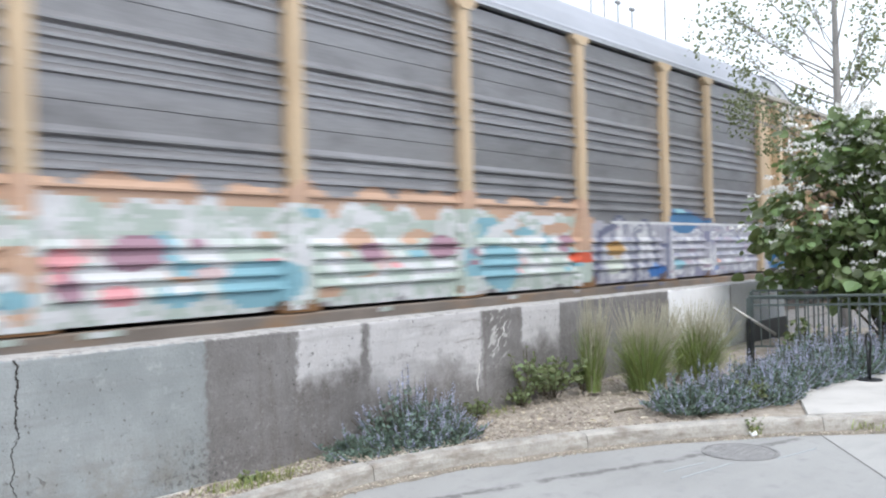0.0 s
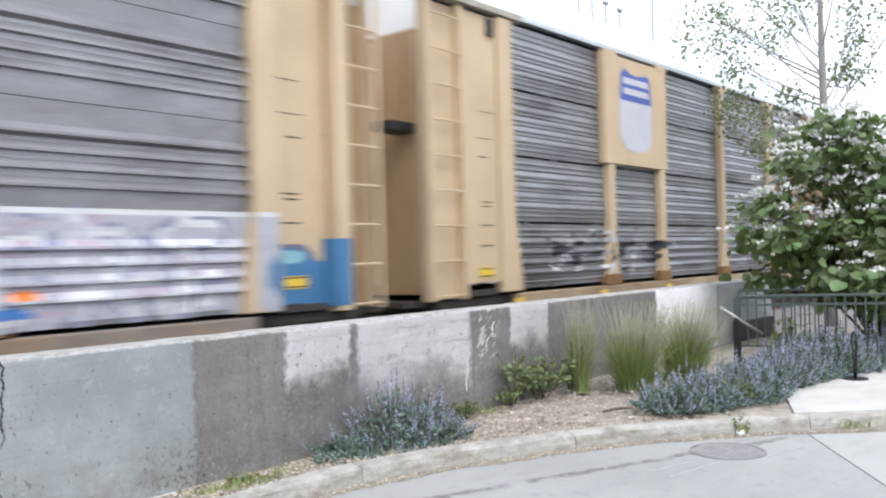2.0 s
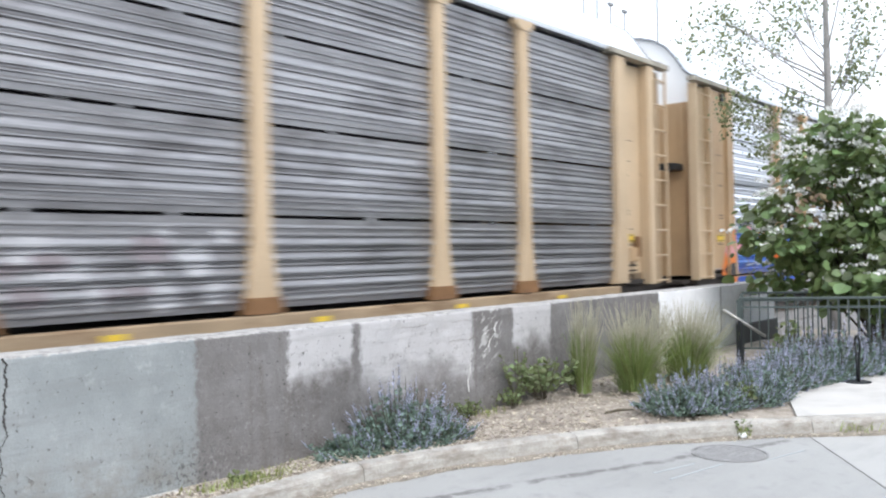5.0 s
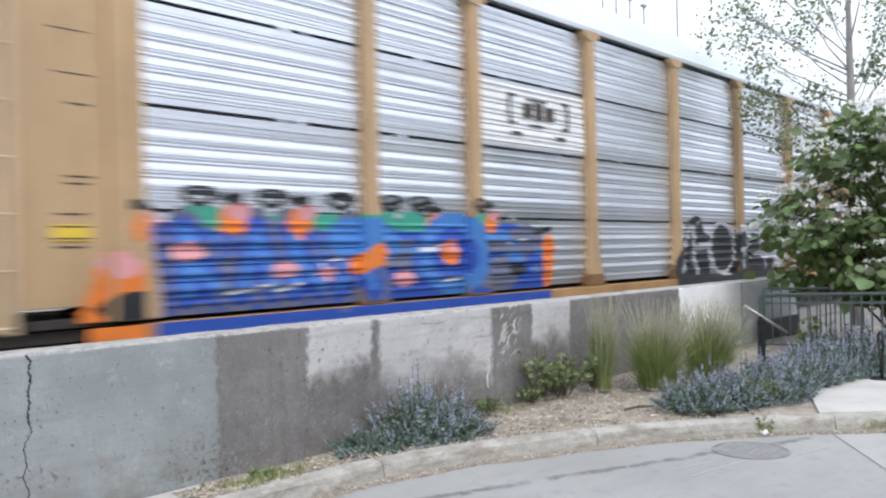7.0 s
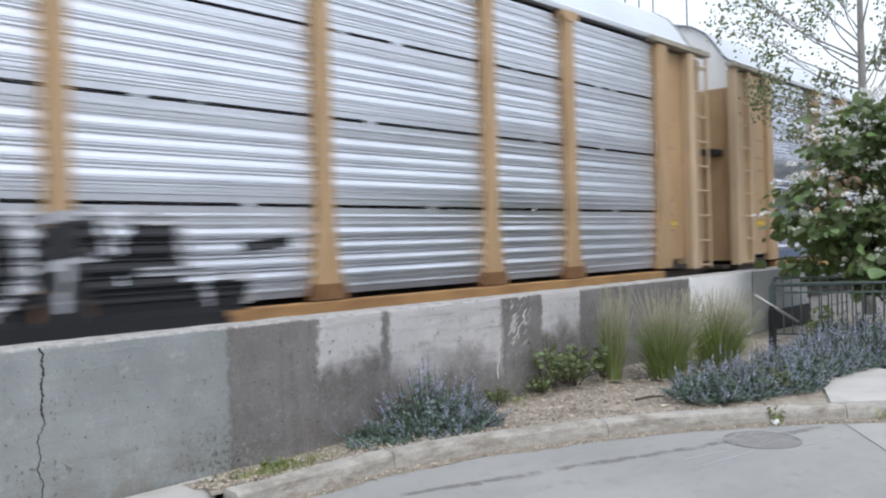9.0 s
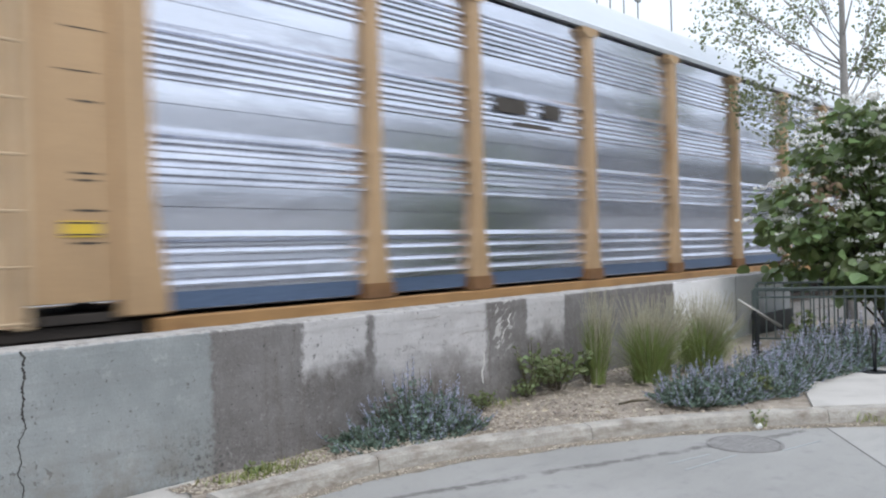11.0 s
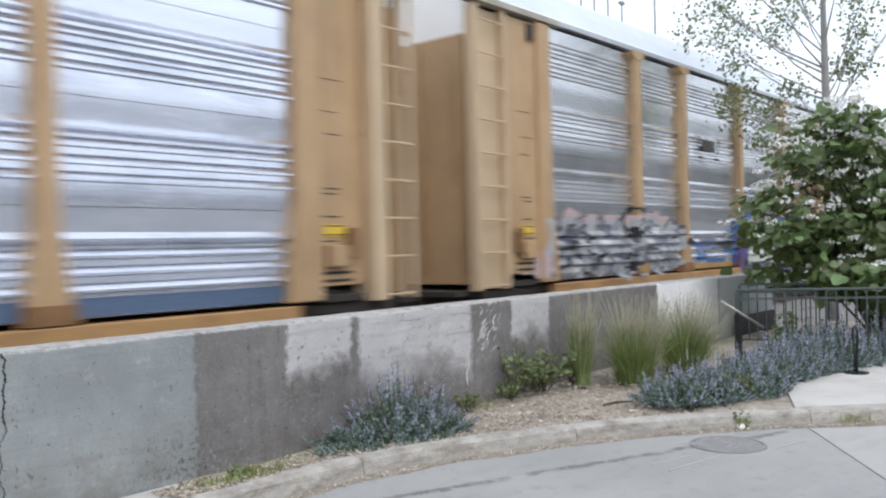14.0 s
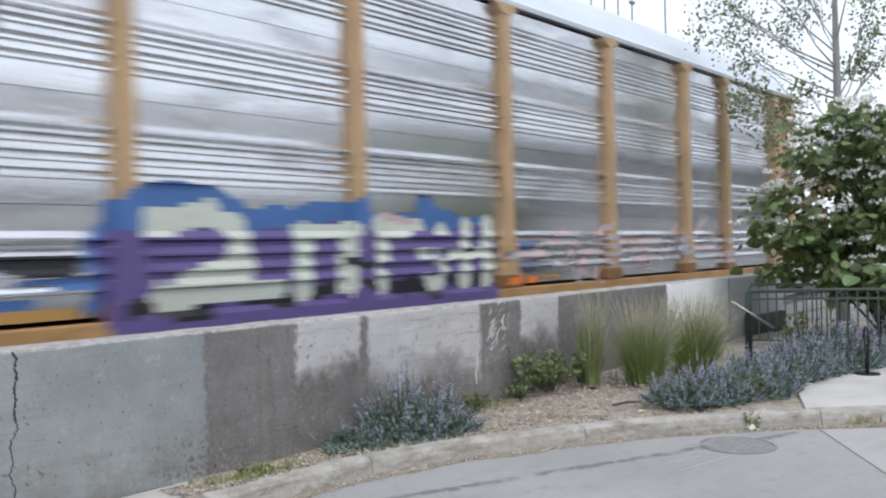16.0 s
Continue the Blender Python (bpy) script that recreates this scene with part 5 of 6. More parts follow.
class Canvas:
    """A spray painting on the near side of a car; later strokes cover earlier ones."""

    def __init__(self, x0, x1, style, step=0.045):
        self.xs = np.arange(x0, x1, step)
        zs = []
        for row in range(3):
            zs += [z for z in sheet_levels(row, style, 0.0)]
        fine = []
        for a, b in zip(sorted(set(zs)), sorted(set(zs))[1:]):
            n = max(1, int((b - a) / 0.03))
            fine += [a + (b - a) * k / n for k in range(n)]
        self.zs = np.array([0.84, 0.90, 0.96, 1.012, 1.058] + [z for z in fine if z < 2.75])
        self.style = style
        self.X, self.Z = np.meshgrid((self.xs[:-1] + self.xs[1:]) / 2, (self.zs[:-1] + self.zs[1:]) / 2)
        self.W = np.array([[noise.noise((x * 2.5, z * 3, 1.5)) for x in self.X[0]] for z in self.Z[:, 0]])
        self.ink = np.full(self.X.shape, -1)
        self.gap = (self.Z > 1.012) & (self.Z < 1.058)
        self.colors = []

    def _put(self, mask, color):
        if color not in self.colors:
            self.colors.append(color)
        self.ink[mask] = self.colors.index(color)

    def blob(self, color, x, z, rx, rz, wob=0.25):
        self._put(((self.X - x) / rx) ** 2 + ((self.Z - z) / rz) ** 2 < 1 + wob * self.W * 2, color)

    def field(self, color, x0, x1, z0, z1, wob=0.12):
        w = self.W * wob
        self._put((self.X + w > x0) & (self.X + w < x1) & (self.Z + w > z0) & (self.Z + w * 0.7 < z1), color)

    def bar(self, color, x0, z0, x1, z1, width):
        dx, dz = x1 - x0, z1 - z0
        u = np.clip(((self.X - x0) * dx + (self.Z - z0) * dz) / max(1e-6, dx * dx + dz * dz), 0, 1)
        self._put(np.hypot(self.X - x0 - u * dx, self.Z - z0 - u * dz) < width * (1 + 0.35 * self.W), color)

    def ring(self, color, x, z, rx, rz, width):
        r = np.sqrt(((self.X - x) / rx) ** 2 + ((self.Z - z) / rz) ** 2)
        self._put(np.abs(r - 1) < width, color)

    def spots(self, rng, colors, count, x0, x1, z0, z1, rx, rz):
        for _ in range(count):
            self.blob(rng.choice(colors), rng.uniform(x0, x1), rng.uniform(z0, z1), rx * rng.uniform(0.4, 1.3), rz * rng.uniform(0.4, 1.3))

    def letters(self, rng, count, x0, x1, z0, z1, edge, fill, core, width):
        step = (x1 - x0) / count
        for k in range(count):
            c = x0 + step * (k + 0.5)
            shape = rng.choice(("stem", "leg", "bowl"))
            for color, w in ((edge, width + 0.07), (fill, width), (core, width * 0.35)):
                if color is None:
                    continue
                if shape == "stem":
                    self.bar(color, c - step * 0.1, z0, c - step * 0.1, z1, w)
                    self.bar(color, c - step * 0.3, z1 - 0.1, c + step * 0.3, z1 - 0.05, w)
                elif shape == "leg":
                    self.bar(color, c - step * 0.32, z0, c, z1, w)
                    self.bar(color, c, z1, c + step * 0.32, z0, w)
                else:
                    self.bar(color, c - step * 0.28, z0, c - step * 0.28, z1, w)
                    self.ring(color, c + step * 0.05, z0 + (z1 - z0) * 0.7, step * 0.28, (z1 - z0) * 0.25, w * 2)
                    self.bar(color, c - step * 0.2, (z0 + z1) / 2, c + step * 0.32, z0, w)

    def face(self, x, z):
        if z < 1.03:
            return -0.078
        if x > LONG + 1.36:
            return 0.333
        for e in EDGES[1:-1]:
            if abs(x - e) < (0.105 if z > 1.85 else 0.105 + (1.85 - z) / 0.75 * 0.115) + 0.02:
                return -0.072 if z > 1.2 else -0.077
        if -0.33 <= x <= 0 or LONG <= x <= LONG + 0.33:
            return -0.067
        if x < 0 or x > LONG:
            return -0.067 if x < -1.1 or x > LONG + 1.1 else (-0.006 if x < 0 else 0.114)
        return 0.06 - sheet_face(z, self.style) - 0.007

    def pieces(self, x0, x1):
        """Groups of touching painted cells; single specks are left out."""
        cells = set(zip(*(a.tolist() for a in np.nonzero((self.ink >= 0) & (self.X >= x0) & (self.X < x1)))))
        groups = []
        while cells:
            todo, group = [cells.pop()], []
            while todo:
                j, i = todo.pop()
                group.append((j, i))
                for c in ((j + 1, i), (j - 1, i), (j, i + 1), (j, i - 1), (j + 1, i + 1), (j + 1, i - 1), (j - 1, i + 1), (j - 1, i - 1)):
                    if c in cells:
                        cells.discard(c)
                        todo.append(c)
            groups.append(group)
        groups.sort(key=len, reverse=True)
        big = [g for g in groups[:40] if len(g) > 6]
        return big or groups[:1]

    def mesh(self, root, label, x0=-9.0, x1=99.0):
        for group in self.pieces(x0, x1):
            index, verts, faces, slots = {}, [], [], []

            def corner(j, i):
                if (j, i) not in index:
                    index[j, i] = len(verts)
                    x, z = float(self.xs[i]), float(self.zs[j])
                    verts.append((x, self.face(x, z), z))
                return index[j, i]

            for j, i in group:
                if self.gap[j, i]:
                    continue
                faces.append((corner(j, i), corner(j, i + 1), corner(j + 1, i + 1), corner(j + 1, i)))
                slots.append(int(self.ink[j, i]))
            if not faces:
                continue
            me = bpy.data.meshes.new("graffiti")
            me.from_pydata(verts, [], faces)
            for c in self.colors:
                me.materials.append(M["spray_" + c])
            me.polygons.foreach_set("material_index", slots)
            part("graffiti", me, None, root, label)


def paint_pastel(root):
    """Mint and orange piece, then a lilac one."""
    rng = random.Random(61)
    c = Canvas(6.2, 25.4, "wide")
    c.field("peach", 6.2, 16.3, 1.85, 2.36, 0.25)
    c.field("orange", 6.2, 7.4, 1.07, 2.3, 0.3)
    c.field("mint", 7.3, 16.25, 1.07, 2.14, 0.2)
    c.letters(rng, 10, 7.5, 16.0, 1.2, 2.02, "white", "mint", "white", 0.12)
    c.spots(rng, ("white", "white", "mint", "cyan", "peach", "mint"), 120, 7.3, 16.1, 1.15, 2.1, 0.24, 0.10)
    c.spots(rng, ("maroon", "cyan", "pink", "cyan", "rose"), 26, 7.4, 16.0, 1.3, 1.85, 0.17, 0.10)
    c.blob("maroon", 8.6, 1.68, 0.30, 0.16)
    c.blob("cyan", 10.05, 1.35, 0.48, 0.27)
    c.blob("maroon", 12.85, 1.70, 0.30, 0.15)
    c.blob("cyan", 14.1, 1.4, 0.45, 0.3)
    c.blob("red", 16.1, 1.50, 0.35, 0.10)
    c.field("peach", 16.0, 16.6, 1.6, 2.15, 0.2)
    c.field("lilac", 16.55, LONG + 0.30, 1.07, 2.06, 0.05)
    c.spots(rng, ("haze", "lilac", "white"), 60, 16.9, 23.3, 1.15, 2.0, 0.24, 0.10)
    c.letters(rng, 5, 18.95, 23.4, 1.18, 1.94, "haze", "white", "lilac", 0.10)
    c.letters(rng, 2, 17.0, 18.8, 1.18, 1.98, "navy", "lilac", "white", 0.15)
    c.spots(rng, ("white", "lilac", "lilac", "mauve"), 70, 17.0, 23.4, 1.15, 2.0, 0.20, 0.05)
    c.blob("tan", 17.3, 1.62, 0.30, 0.14)
    c.blob("lime", 17.25, 1.35, 0.30, 0.14)
    c.bar("navy", 16.62, 1.1, 16.80, 1.85, 0.09)
    c.bar("navy", 16.80, 1.88, 17.3, 2.02, 0.06)
    c.bar("navy", 18.0, 1.12, 18.0, 1.95, 0.06)
    c.bar("navy", 18.92, 1.12, 18.98, 1.95, 0.05)
    c.blob("sky", 18.62, 1.22, 0.22, 0.13)
    c.blob("cyan", 19.6, 1.3, 0.25, 0.10)
    c.blob("vivid", 21.35, 1.35, 0.10, 0.05)
    c.blob("sky", 21.2, 1.2, 0.2, 0.06)
    c.blob("azure", 19.80, 2.12, 0.72, 0.24, 0.1)
    c.bar("azure", 19.1, 2.14, 20.85, 2.14, 0.05)
    c.bar("navy", 19.75, 2.37, 20.85, 2.16, 0.03)
    c.bar("cyan", 19.5, 2.30, 19.85, 2.30, 0.04)
    c.bar("white", 17.2, 2.085, LONG + 0.28, 2.085, 0.026)
    c.field("azure", LONG + 0.33, LONG + 1.08, 1.07, 1.45, 0.04)
    c.blob("azure", LONG + 0.58, 1.45, 0.42, 0.30, 0.1)
    c.blob("cyan", LONG + 0.60, 1.62, 0.22, 0.07, 0.2)
    c.bar("navy", LONG + 0.40, 1.76, LONG + 0.78, 1.72, 0.03)
    c.bar("navy", LONG + 0.78, 1.72, LONG + 1.04, 1.50, 0.03)
    c.field("azure", LONG + 0.70, LONG + 1.15, 1.07, 1.56, 0.02)
    c.field("azure", LONG + 1.05, LONG + 1.82, 1.07, 1.80, 0.02)
    c.mesh(root, "pastel mint and orange spray-painted letters", x1=16.5)
    c.mesh(root, "lilac and white spray-painted letters", 16.5)


def paint_blue(root):
    """Blue and orange piece, then black bubble letters."""
    rng = random.Random(62)
    c = Canvas(-1.1, 16.2, "fine")
    c.blob("vivid", -0.25, 1.25, 0.42, 0.5, 0.6)
    c.blob("pink", -0.25, 1.55, 0.2, 0.12)
    c.blob("black", -0.1, 1.15, 0.35, 0.14)
    c.field("blue", 0.05, 6.35, 0.7, 1.92, 0.10)
    c.field("green", 0.35, 4.9, 1.86, 2.06, 0.05)
    c.spots(rng, ("sky", "blue", "navy", "navy"), 34, 0.2, 6.0, 1.2, 1.85, 0.35, 0.16)
    c.letters(rng, 4, 0.3, 2.9, 1.25, 1.85, "navy", "blue", "sky", 0.16)
    for x, z in ((1.0, 1.95), (1.85, 1.95), (4.0, 1.9), (5.1, 1.98), (0.0, 1.85)):
        c.blob("vivid", x, z, 0.17, 0.16, 0.4)
        c.blob("pink", x + 0.08, z + 0.1, 0.13, 0.09, 0.4)
        c.blob("black", x - 0.02, z + 0.23, 0.13, 0.05, 0.4)
    for x, z in ((0.45, 1.65), (1.6, 1.45), (2.2, 1.40), (3.4, 1.28)):
        c.blob("pink", x, z, 0.17, 0.08, 0.4)
    c.blob("sky", 2.75, 1.75, 0.55, 0.28)
    c.bar("vivid", 2.6, 1.45, 3.0, 1.62, 0.11)
    c.ring("sky", 4.32, 1.58, 0.50, 0.40, 0.30)
    c.blob("blue", 4.32, 1.58, 0.42, 0.32)
    c.blob("vivid", 4.28, 1.60, 0.18, 0.16)
    c.blob("pink", 4.3, 1.66, 0.11, 0.07)
    for x, z, w in ((0.9, 1.24, 0.5), (1.5, 1.24, 0.3), (2.1, 1.5, 0.3), (3.7, 1.62, 0.4), (4.1, 1.22, 0.35), (5.5, 1.7, 0.35)):
        c.bar("white", x, z, x + w, z + 0.05, 0.022)
    for x in (0.5, 1.35, 2.3, 3.1, 3.6, 4.7):
        c.bar("black", x, 2.15 + rng.uniform(0, 0.08), x + 0.3, 2.22, 0.03)
        c.ring("black", x + 0.1, 2.2, 0.14, 0.09, 0.25)
    c.bar("vivid", 6.4, 1.2, 6.45, 1.65, 0.13)
    c.bar("black", 6.15, 1.85, 6.5, 1.90, 0.03)
    c.spots(rng, ("black", "navy", "sky"), 9, 5.1, 6.2, 1.3, 1.75, 0.18, 0.07)
    # black letters with silver outlines
    c.gap[c.X > 8] = False
    c.bar("black", 10.5, 1.12, 11.4, 1.85, 0.30)
    c.field("black", 10.3, 14.9, 0.7, 1.30, 0.08)
    c.blob("black", 11.5, 1.45, 0.62, 0.42)
    c.blob("black", 12.5, 1.55, 0.50, 0.46, 0.1)
    c.blob("black", 13.5, 1.52, 0.38, 0.46, 0.1)
    c.blob("black", 14.2, 1.5, 0.34, 0.42, 0.1)
    c.blob("black", 15.0, 1.2, 0.24, 0.17, 0.1)
    for x0, z0, x1, z1 in ((10.55, 1.15, 11.1, 1.95), (11.2, 1.3, 11.25, 1.95), (11.3, 1.55, 11.85, 1.62), (11.85, 1.6, 12.0, 1.1), (11.25, 1.3, 11.4, 1.1)):
        c.bar("grey", x0, z0, x1, z1, 0.06)
    c.ring("grey", 12.5, 1.55, 0.54, 0.50, 0.09)
    for x0, z0, x1, z1 in ((13.15, 1.9, 13.7, 1.95), (13.7, 1.92, 13.75, 1.62), (13.2, 1.5, 13.65, 1.56), (13.3, 1.15, 13.35, 1.5), (14.0, 1.9, 14.4, 1.88),
                           (14.45, 1.86, 14.5, 1.5), (14.05, 1.42, 14.6, 1.4), (14.65, 1.4, 14.75, 1.12), (14.85, 1.36, 15.2, 1.32), (15.24, 1.3, 15.2, 1.08)):
        c.bar("grey", x0, z0, x1, z1, 0.045)
    c.bar("black", 15.2, 1.62, 15.7, 1.66, 0.05)
    c.mesh(root, "blue and orange spray painting", x1=8)
    c.mesh(root, "black bubble letters with silver outlines", 8)


def paint_mono(root):
    """Black and white piece, then pale letters on purple."""
    rng = random.Random(63)
    c = Canvas(-0.7, 21.5, "wide")
    c.field("rose", 0.4, 4.3, 1.7, 2.10, 0.2)
    c.field("grey", -0.25, 4.5, 1.10, 1.98, 0.25)
    c.letters(rng, 7, -0.1, 4.6, 1.2, 1.92, "ash", "grey", "grey", 0.07)
    c.spots(rng, ("grey", "white", "navy", "ash"), 50, 0.0, 4.5, 1.2, 1.9, 0.18, 0.06)
    for k in range(30):
        x, z = rng.uniform(0, 4.6), rng.uniform(1.15, 1.9)
        c.bar("black", x, z, x + rng.uniform(0.1, 0.4), z + rng.uniform(-0.15, 0.2), 0.03)
    c.ring("black", 2.75, 2.0, 0.4, 0.2, 0.15)
    c.blob("tan", 3.0, 1.15, 0.3, 0.08)
    c.blob("black", 4.9, 1.6, 0.3, 0.06)
    c.blob("rose", -0.3, 1.3, 0.2, 0.2)
    c.spots(rng, ("cobalt", "navy", "black", "cobalt"), 10, 5.2, 7.2, 1.2, 1.6, 0.45, 0.07)
    c.field("tan", 5.0, 7.2, 1.07, 1.16, 0.06)
    c.field("cobalt", 7.4, 13.0, 1.3, 2.12, 0.35)
    c.blob("cobalt", 8.2, 2.05, 0.65, 0.24)
    c.gap[:] = False
    c.field("purple", 7.45, 13.05, 0.7, 1.86, 0.2)
    c.field("black", 7.6, 12.9, 1.07, 1.22, 0.2)
    c.bar("lime", 7.85, 1.90, 8.5, 1.98, 0.13)
    c.bar("lime", 8.75, 1.85, 8.85, 1.45, 0.15)
    c.bar("lime", 8.8, 1.45, 7.9, 1.20, 0.13)
    c.bar("lime", 7.9, 1.17, 9.3, 1.22, 0.09)
    for x, z in ((9.65, 1.80), (10.25, 1.84), (10.85, 1.80), (11.9, 1.78), (12.4, 1.86), (12.85, 1.90)):
        c.bar("lime", x, 1.18, x + 0.05, z, 0.12)
    c.bar("lime", 9.6, 1.80, 10.4, 1.82, 0.09)
    c.bar("lime", 10.85, 1.86, 11.5, 1.84, 0.12)
    c.bar("lime", 11.5, 1.80, 11.75, 1.2, 0.11)
    c.bar("lime", 11.9, 1.5, 12.8, 1.55, 0.07)
    c.spots(rng, ("purple", "black"), 12, 7.7, 12.8, 1.2, 1.75, 0.2, 0.09)
    c.bar("rose", 10.9, 2.0, 11.4, 1.92, 0.04)
    c.spots(rng, ("cobalt", "navy"), 5, 13.2, 14.0, 1.2, 1.7, 0.2, 0.12)
    c.spots(rng, ("rosy", "rosy", "grey"), 46, 13.6, 21.0, 1.18, 1.72, 0.5, 0.045)
    c.spots(rng, ("tan", "vivid"), 5, 13.4, 15.0, 1.10, 1.2, 0.3, 0.05)
    for k in range(36):
        x, z = rng.uniform(14.0, 21.0), rng.uniform(1.15, 1.85)
        c.bar(rng.choice(("rose", "rose", "grey")), x, z, x + rng.uniform(-0.4, 0.5), z + rng.uniform(-0.25, 0.25), 0.05)
    c.mesh(root, "black and white spray-painted piece", x1=5.1)
    c.mesh(root, "pale green letters on purple spray paint", 5.1)


def paint_scribble(root):
    rng = random.Random(64)
    c = Canvas(0.3, 16.1, "fine")
    c.spots(rng, ("black", "ash", "ash"), 16, 0.9, 4.6, 1.40, 1.80, 0.26, 0.08)
    for k in range(60):
        x, z = rng.gauss(2.6, 1.0), rng.uniform(1.25, 1.95)
        c.bar(rng.choice(("black", "grey", "ash", "white")), x, z, x + rng.uniform(-0.16, 0.2), z + rng.uniform(-0.16, 0.16), 0.024)
    c.spots(rng, ("dusk", "dusk", "fade"), 14, 7.9, 10.2, 1.2, 1.8, 0.3, 0.07)
    c.field("fade", 10.66, 12.95, 1.16, 1.97, 0.16)
    c.spots(rng, ("grey", "fade", "dusk"), 16, 10.8, 12.8, 1.25, 1.9, 0.22, 0.04)
    c.spots(rng, ("fade", "dusk", "fade"), 22, 13.6, 15.9, 1.25, 1.85, 0.16, 0.12)
    c.mesh(root, "faint black and grey spray scribbles")


def emblem(root, x, z, plate=True):
    """A plain two-coloured shield on a yellow board."""
    if plate:
        board = part("emblem_board", boxes((2.60, -0.075, 3.06, 4.92, 0.05, 4.91), bevel=0.008), M["cream"], root, "pale yellow board with a shield")
    outline = [(-0.52, 0.55), (-0.60, 0.0), (-0.58, -0.55), (-0.42, -0.72), (0, -0.80), (0.42, -0.72), (0.58, -0.55), (0.60, 0.0), (0.52, 0.55), (0.42, 0.62), (0.2, 0.58), (0, 0.56), (-0.2, 0.58), (-0.42, 0.66)]
    part("shield", prism(bmesh.new(), [(x + u, -0.082, z + v) for u, v in outline], (0, 0.006, 0)), M["logo_white"], board)
    top = [(-0.57, 0.10), (0.585, 0.10), (0.52, 0.55), (0.42, 0.62), (0.2, 0.58), (0, 0.56), (-0.2, 0.58), (-0.42, 0.66), (-0.52, 0.55)]
    part("shield_band", prism(bmesh.new(), [(x + u, -0.087, z + v) for u, v in top], (0, 0.004, 0)), M["logo_blue"], board, "blue band")
    for v in (0.21, 0.39):
        part("shield_bar", boxes((x - 0.46, -0.091, z + v, x + 0.46, -0.0875, z + v + 0.11)), M["logo_white"], board)


def ribbed_paint(x0, x1, row, lo, hi):
    """A coat of paint that follows the fine ribs of one row of sheets."""
    zs = [z for z in sheet_levels(row, "fine", 0.0) if lo <= z - LEVELS[row] <= hi]
    bm = bmesh.new()
    rows = [[bm.verts.new((x, 0.06 - sheet_face(z, "fine") - d, z)) for z in zs] for x, d in ((x0, -0.002), (x0, 0.005), (x1, 0.005), (x1, -0.002))]
    for p, q in zip(rows, rows[1:]):
        for k in range(len(zs) - 1):
            bm.faces.new((p[k], p[k + 1], q[k + 1], q[k]))
    return bm


def sign_bars(root, rows, mat, y=0.020):
    for x, z, w, h in rows:
        part("marking", boxes((x - w / 2, y, z - h / 2, x + w / 2, y + 0.008, z + h / 2)), mat, root)


def autorack(x, label, metal, roof, yellow, style, gap, seed, sill, brakes=()):
    root = thing("autorack_car", label, "railway car", pose(x, SIDE, 0), "autorack cars of the train")
    for i, width in enumerate(BAYS):
        for row in range(4):
            me = shared(("side_panel", width, row, style, gap, metal.name), lambda: sheet(width, row, style, gap))
            part("side_panel", me, metal, root).location.x = EDGES[i]
            far = part("side_panel", me, metal, root)
            far.matrix_basis = pose(EDGES[i] + width, WIDE, 0, 0, 0, 180)
    # panel tabs; they also stand in for light seen through the gaps
    if gap > 0.02:
        rng = random.Random(seed)
        for i, width in enumerate(BAYS):
            for row in (1, 2, 3):
                z = LEVELS[row]
                for _ in range(rng.choice((1, 1, 2))):
                    clip = part("joint_clip", shared(("joint_clip", metal.name), lambda: boxes((0, 0.045, -0.03, 0.1, 0.075, 0.03))), metal, root)
                    clip.location = (EDGES[i] + rng.uniform(0.1, width - 0.5), 0, z)
                    clip.scale.x = rng.uniform(0.3, 1.3)
    for e in EDGES[1:-1]:
        for far in (0, 1):
            m = pose(e, WIDE, 0, 0, 0, 180) if far else pose(e, 0, 0)
            p = part("post", shared(("post", yellow.name), side_post), yellow, root)
            p.matrix_basis = m
            part("post_foot", shared(("post_foot",), post_foot), M["rust"], p)
            part("post_cap", shared(("post_cap", yellow.name), post_cap), yellow, p)
    for y0, y1 in ((-0.03, 0.09), (WIDE - 0.09, WIDE + 0.03)):
        part("eave_trim", boxes((0.26, y0, 4.985, LONG - 0.26, y1, 5.055)), M["trim"], root, "grey eave strip")
        part("side_sill", boxes((0.0, y0 - 0.04, 0.80, LONG, y1, 1.015), bevel=0.012), sill, root)
    part("roof", shared(("roof", roof.name), lambda: roof_shell(-1.72, LONG + 1.72)), roof, root, smooth=False)
    for x0, x1 in ((-1.76, -1.69), (LONG + 1.69, LONG + 1.76)):
        part("roof_rim", shared(("roof_rim", x0), lambda: roof_shell(x0, x1, 0.014)), M["rim"], root, "dark roof edge strip")
    part("deck", boxes((-1.6, 0.1, 0.90, LONG + 1.6, WIDE - 0.1, 1.0)), M["under"], root)
    part("upper_deck", boxes((-1.5, 0.25, 2.98, LONG + 1.5, WIDE - 0.25, 3.04)), M["under"], root)
    part("centre_sill", boxes((-1.6, 1.2, 0.66, LONG + 1.6, 1.8, 0.90)), M["under"], root)
    for sign in (-1, 1):
        car_end(root, sign, yellow, seed + sign, sign in brakes)
    bogie(root, 1.3)
    bogie(root, LONG - 1.3)
    return root


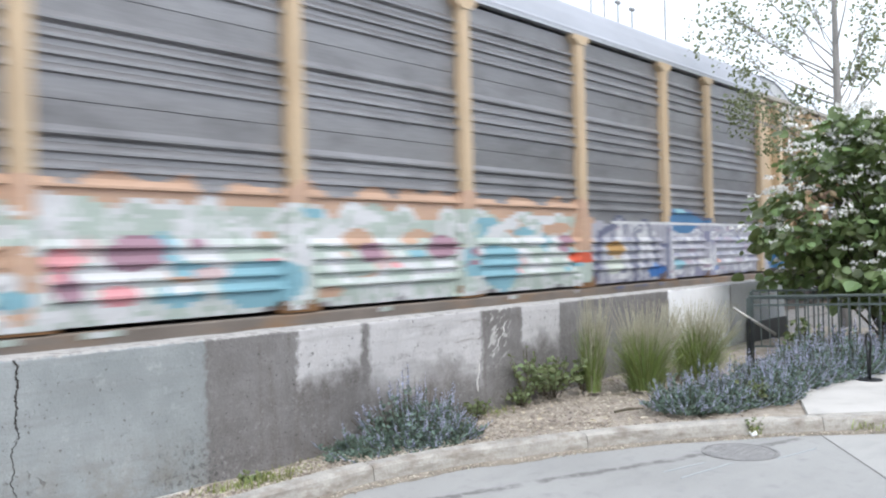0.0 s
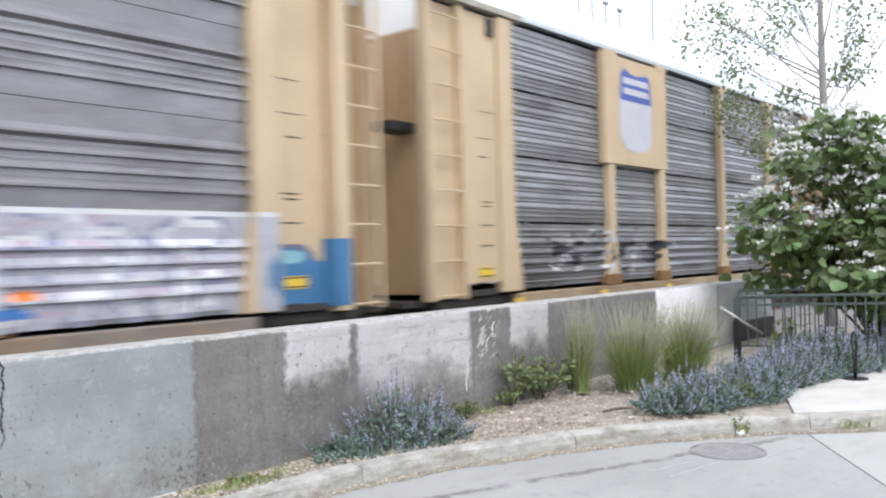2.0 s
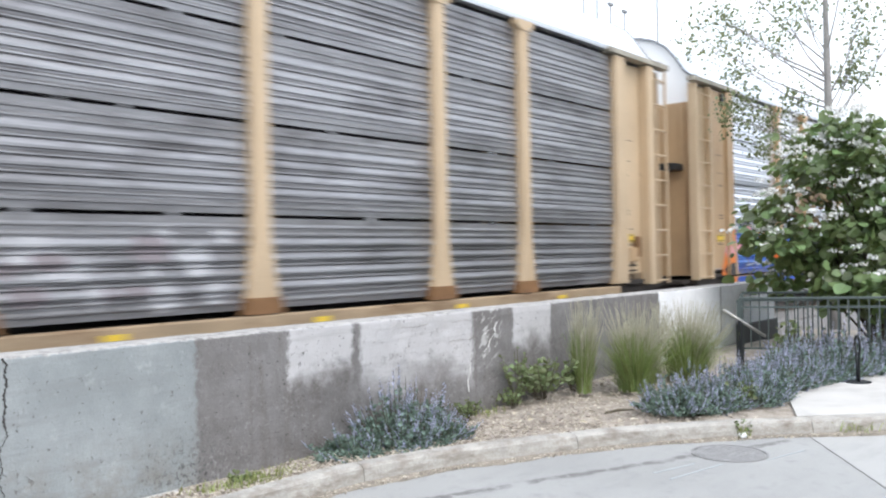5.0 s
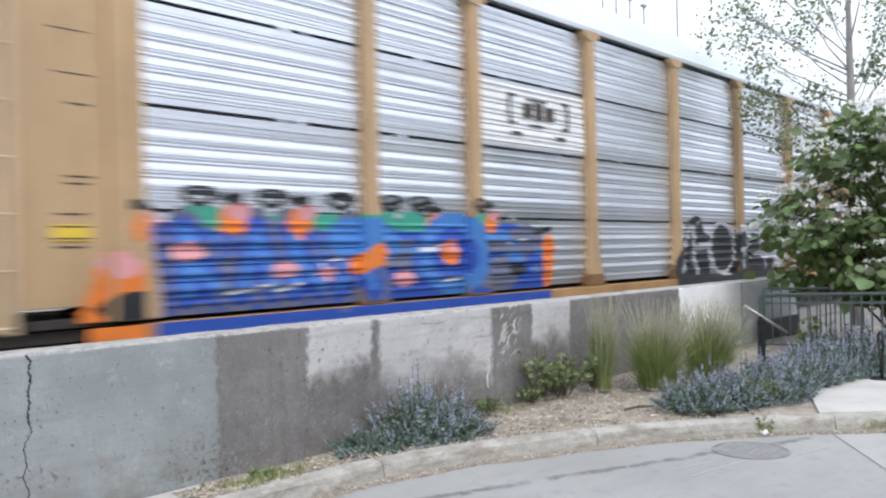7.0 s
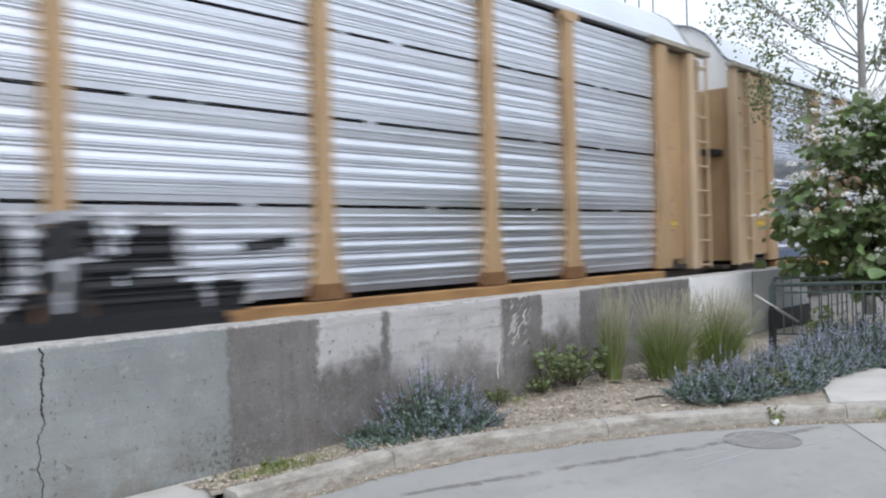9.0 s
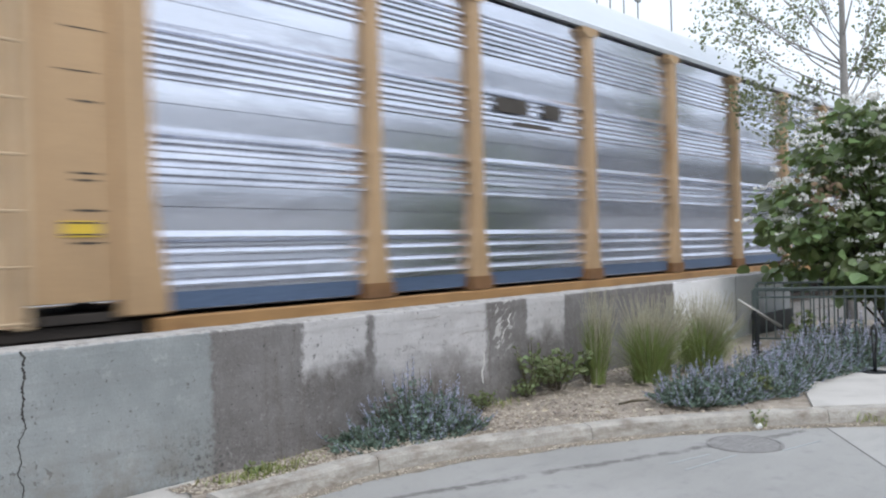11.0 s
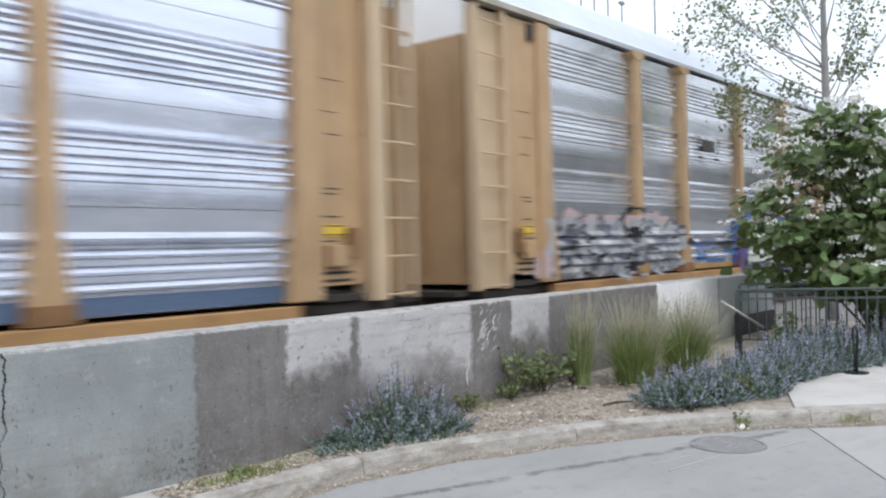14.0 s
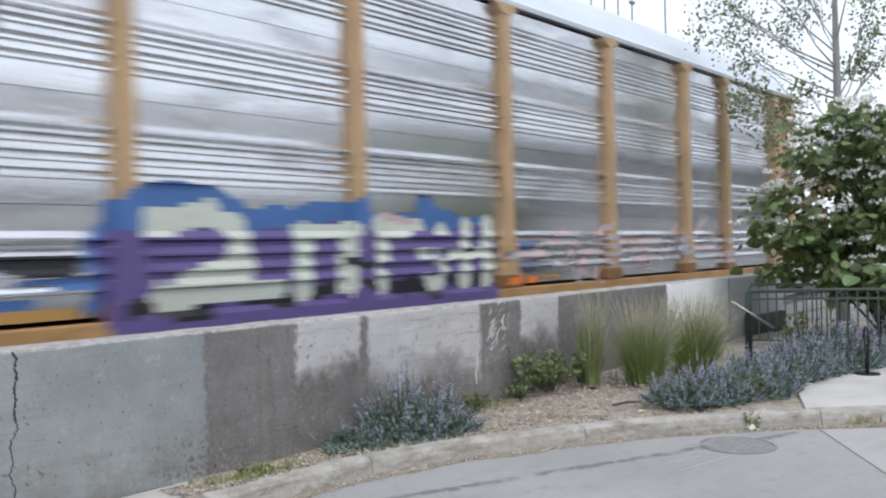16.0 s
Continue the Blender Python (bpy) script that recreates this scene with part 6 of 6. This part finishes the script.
def train():
    cars = []
    a = autorack(-4.56, "dark grey autorack car with pastel graffiti and tan posts", M["dark_sheet"], M["roof_dull"], M["cream"], "wide", 0.008, 71, M["dull_sill"])
    paint_pastel(a)
    cars.append((a, -4.56))
    b = autorack(23.68, "sooty grey slatted autorack car with a yellow emblem board", M["brown_sheet"], M["roof"], M["cream"], "fine", 0.038, 73, M["dusty_sill"], (1,))
    for k in range(10):
        part("reflector_strip", shared(("reflector_strip",), lambda: boxes((-0.11, -0.078, 0.90, 0.11, -0.0705, 0.955))), M["label_yellow"], b, "yellow reflector strip").location.x = 0.01 + 2.42 * k
    paint_scribble(b)
    emblem(b, 3.70, 4.08)
    cars.append((b, 23.68))
    c = autorack(52.36, "bright silver autorack car with blue and black graffiti", M["silver"], M["roof"], M["yellow"], "fine", 0.038, 75, M["sill"])
    paint_blue(c)
    board = part("marking_board", ribbed_paint(4.86, 7.48, 2, 0.03, 0.955), M["white_paint"], c, "white painted marking area")
    sign_bars(board, [(5.98, 3.58, 0.20, 0.20), (6.25, 3.59, 0.17, 0.24), (6.52, 3.57, 0.22, 0.19), (6.2, 3.74, 0.5, 0.03), (5.55, 3.58, 0.05, 0.42), (7.0, 3.58, 0.05, 0.42),
                      (5.62, 3.77, 0.14, 0.04), (5.62, 3.39, 0.14, 0.04), (6.93, 3.77, 0.14, 0.04), (6.93, 3.39, 0.14, 0.04), (5.7, 3.24, 0.25, 0.05), (6.8, 3.24, 0.25, 0.05), (6.2, 3.38, 0.35, 0.03)], M["ink"], 0.012)
    cars.append((c, 52.36))
    d = autorack(81.00, "bluish silver autorack car with yellow posts", M["blue_silver"], M["roof"], M["yellow"], "wide", 0.006, 77, M["sill"], (1,))
    sign_bars(d, [(5.6, 3.55, 0.75, 0.20), (6.6, 3.55, 0.45, 0.20), (6.1, 3.30, 0.9, 0.07)], M["ink"])
    # a bluish reflection, put on as a thin coloured band in each bay
    for i, width in enumerate(BAYS):
        band = part("lower_band", shared(("lower_band", width), lambda: boxes((0.03, 0.044, 1.075, width - 0.03, 0.062, 1.24))), M["blue_band"], d, "dull blue band standing in for a reflection low on the sheets")
        band.location.x = EDGES[i]
    cars.append((d, 81.00))
    e = autorack(109.62, "weathered silver autorack car with purple and white graffiti", M["plain_silver"], M["roof"], M["yellow"], "wide", 0.006, 79, M["sill"], (-1, 1))
    paint_mono(e)
    sign_bars(e, [(5.98, 3.55, 0.62, 0.20), (5.50, 3.55, 0.05, 0.36), (6.5, 3.55, 0.05, 0.36), (5.6, 3.30, 0.2, 0.05), (6.4, 3.30, 0.2, 0.05)], M["ink"])
    cars.append((e, 109.62))
    return cars


CARS = train()

# ---- plants, last ----
catmints()
reeds()
weeds()
shrub()
trees()


def travelled(t):
    """Metres that the train has run: it gathers speed slowly."""
    return 6.759 * t + 0.02237 * t * t - 0.00015 * t ** 3


def motions():
    for car, start in CARS:
        walk(car, [(t, pose(start - travelled(t), SIDE, 0)) for t in range(17)])


motions()
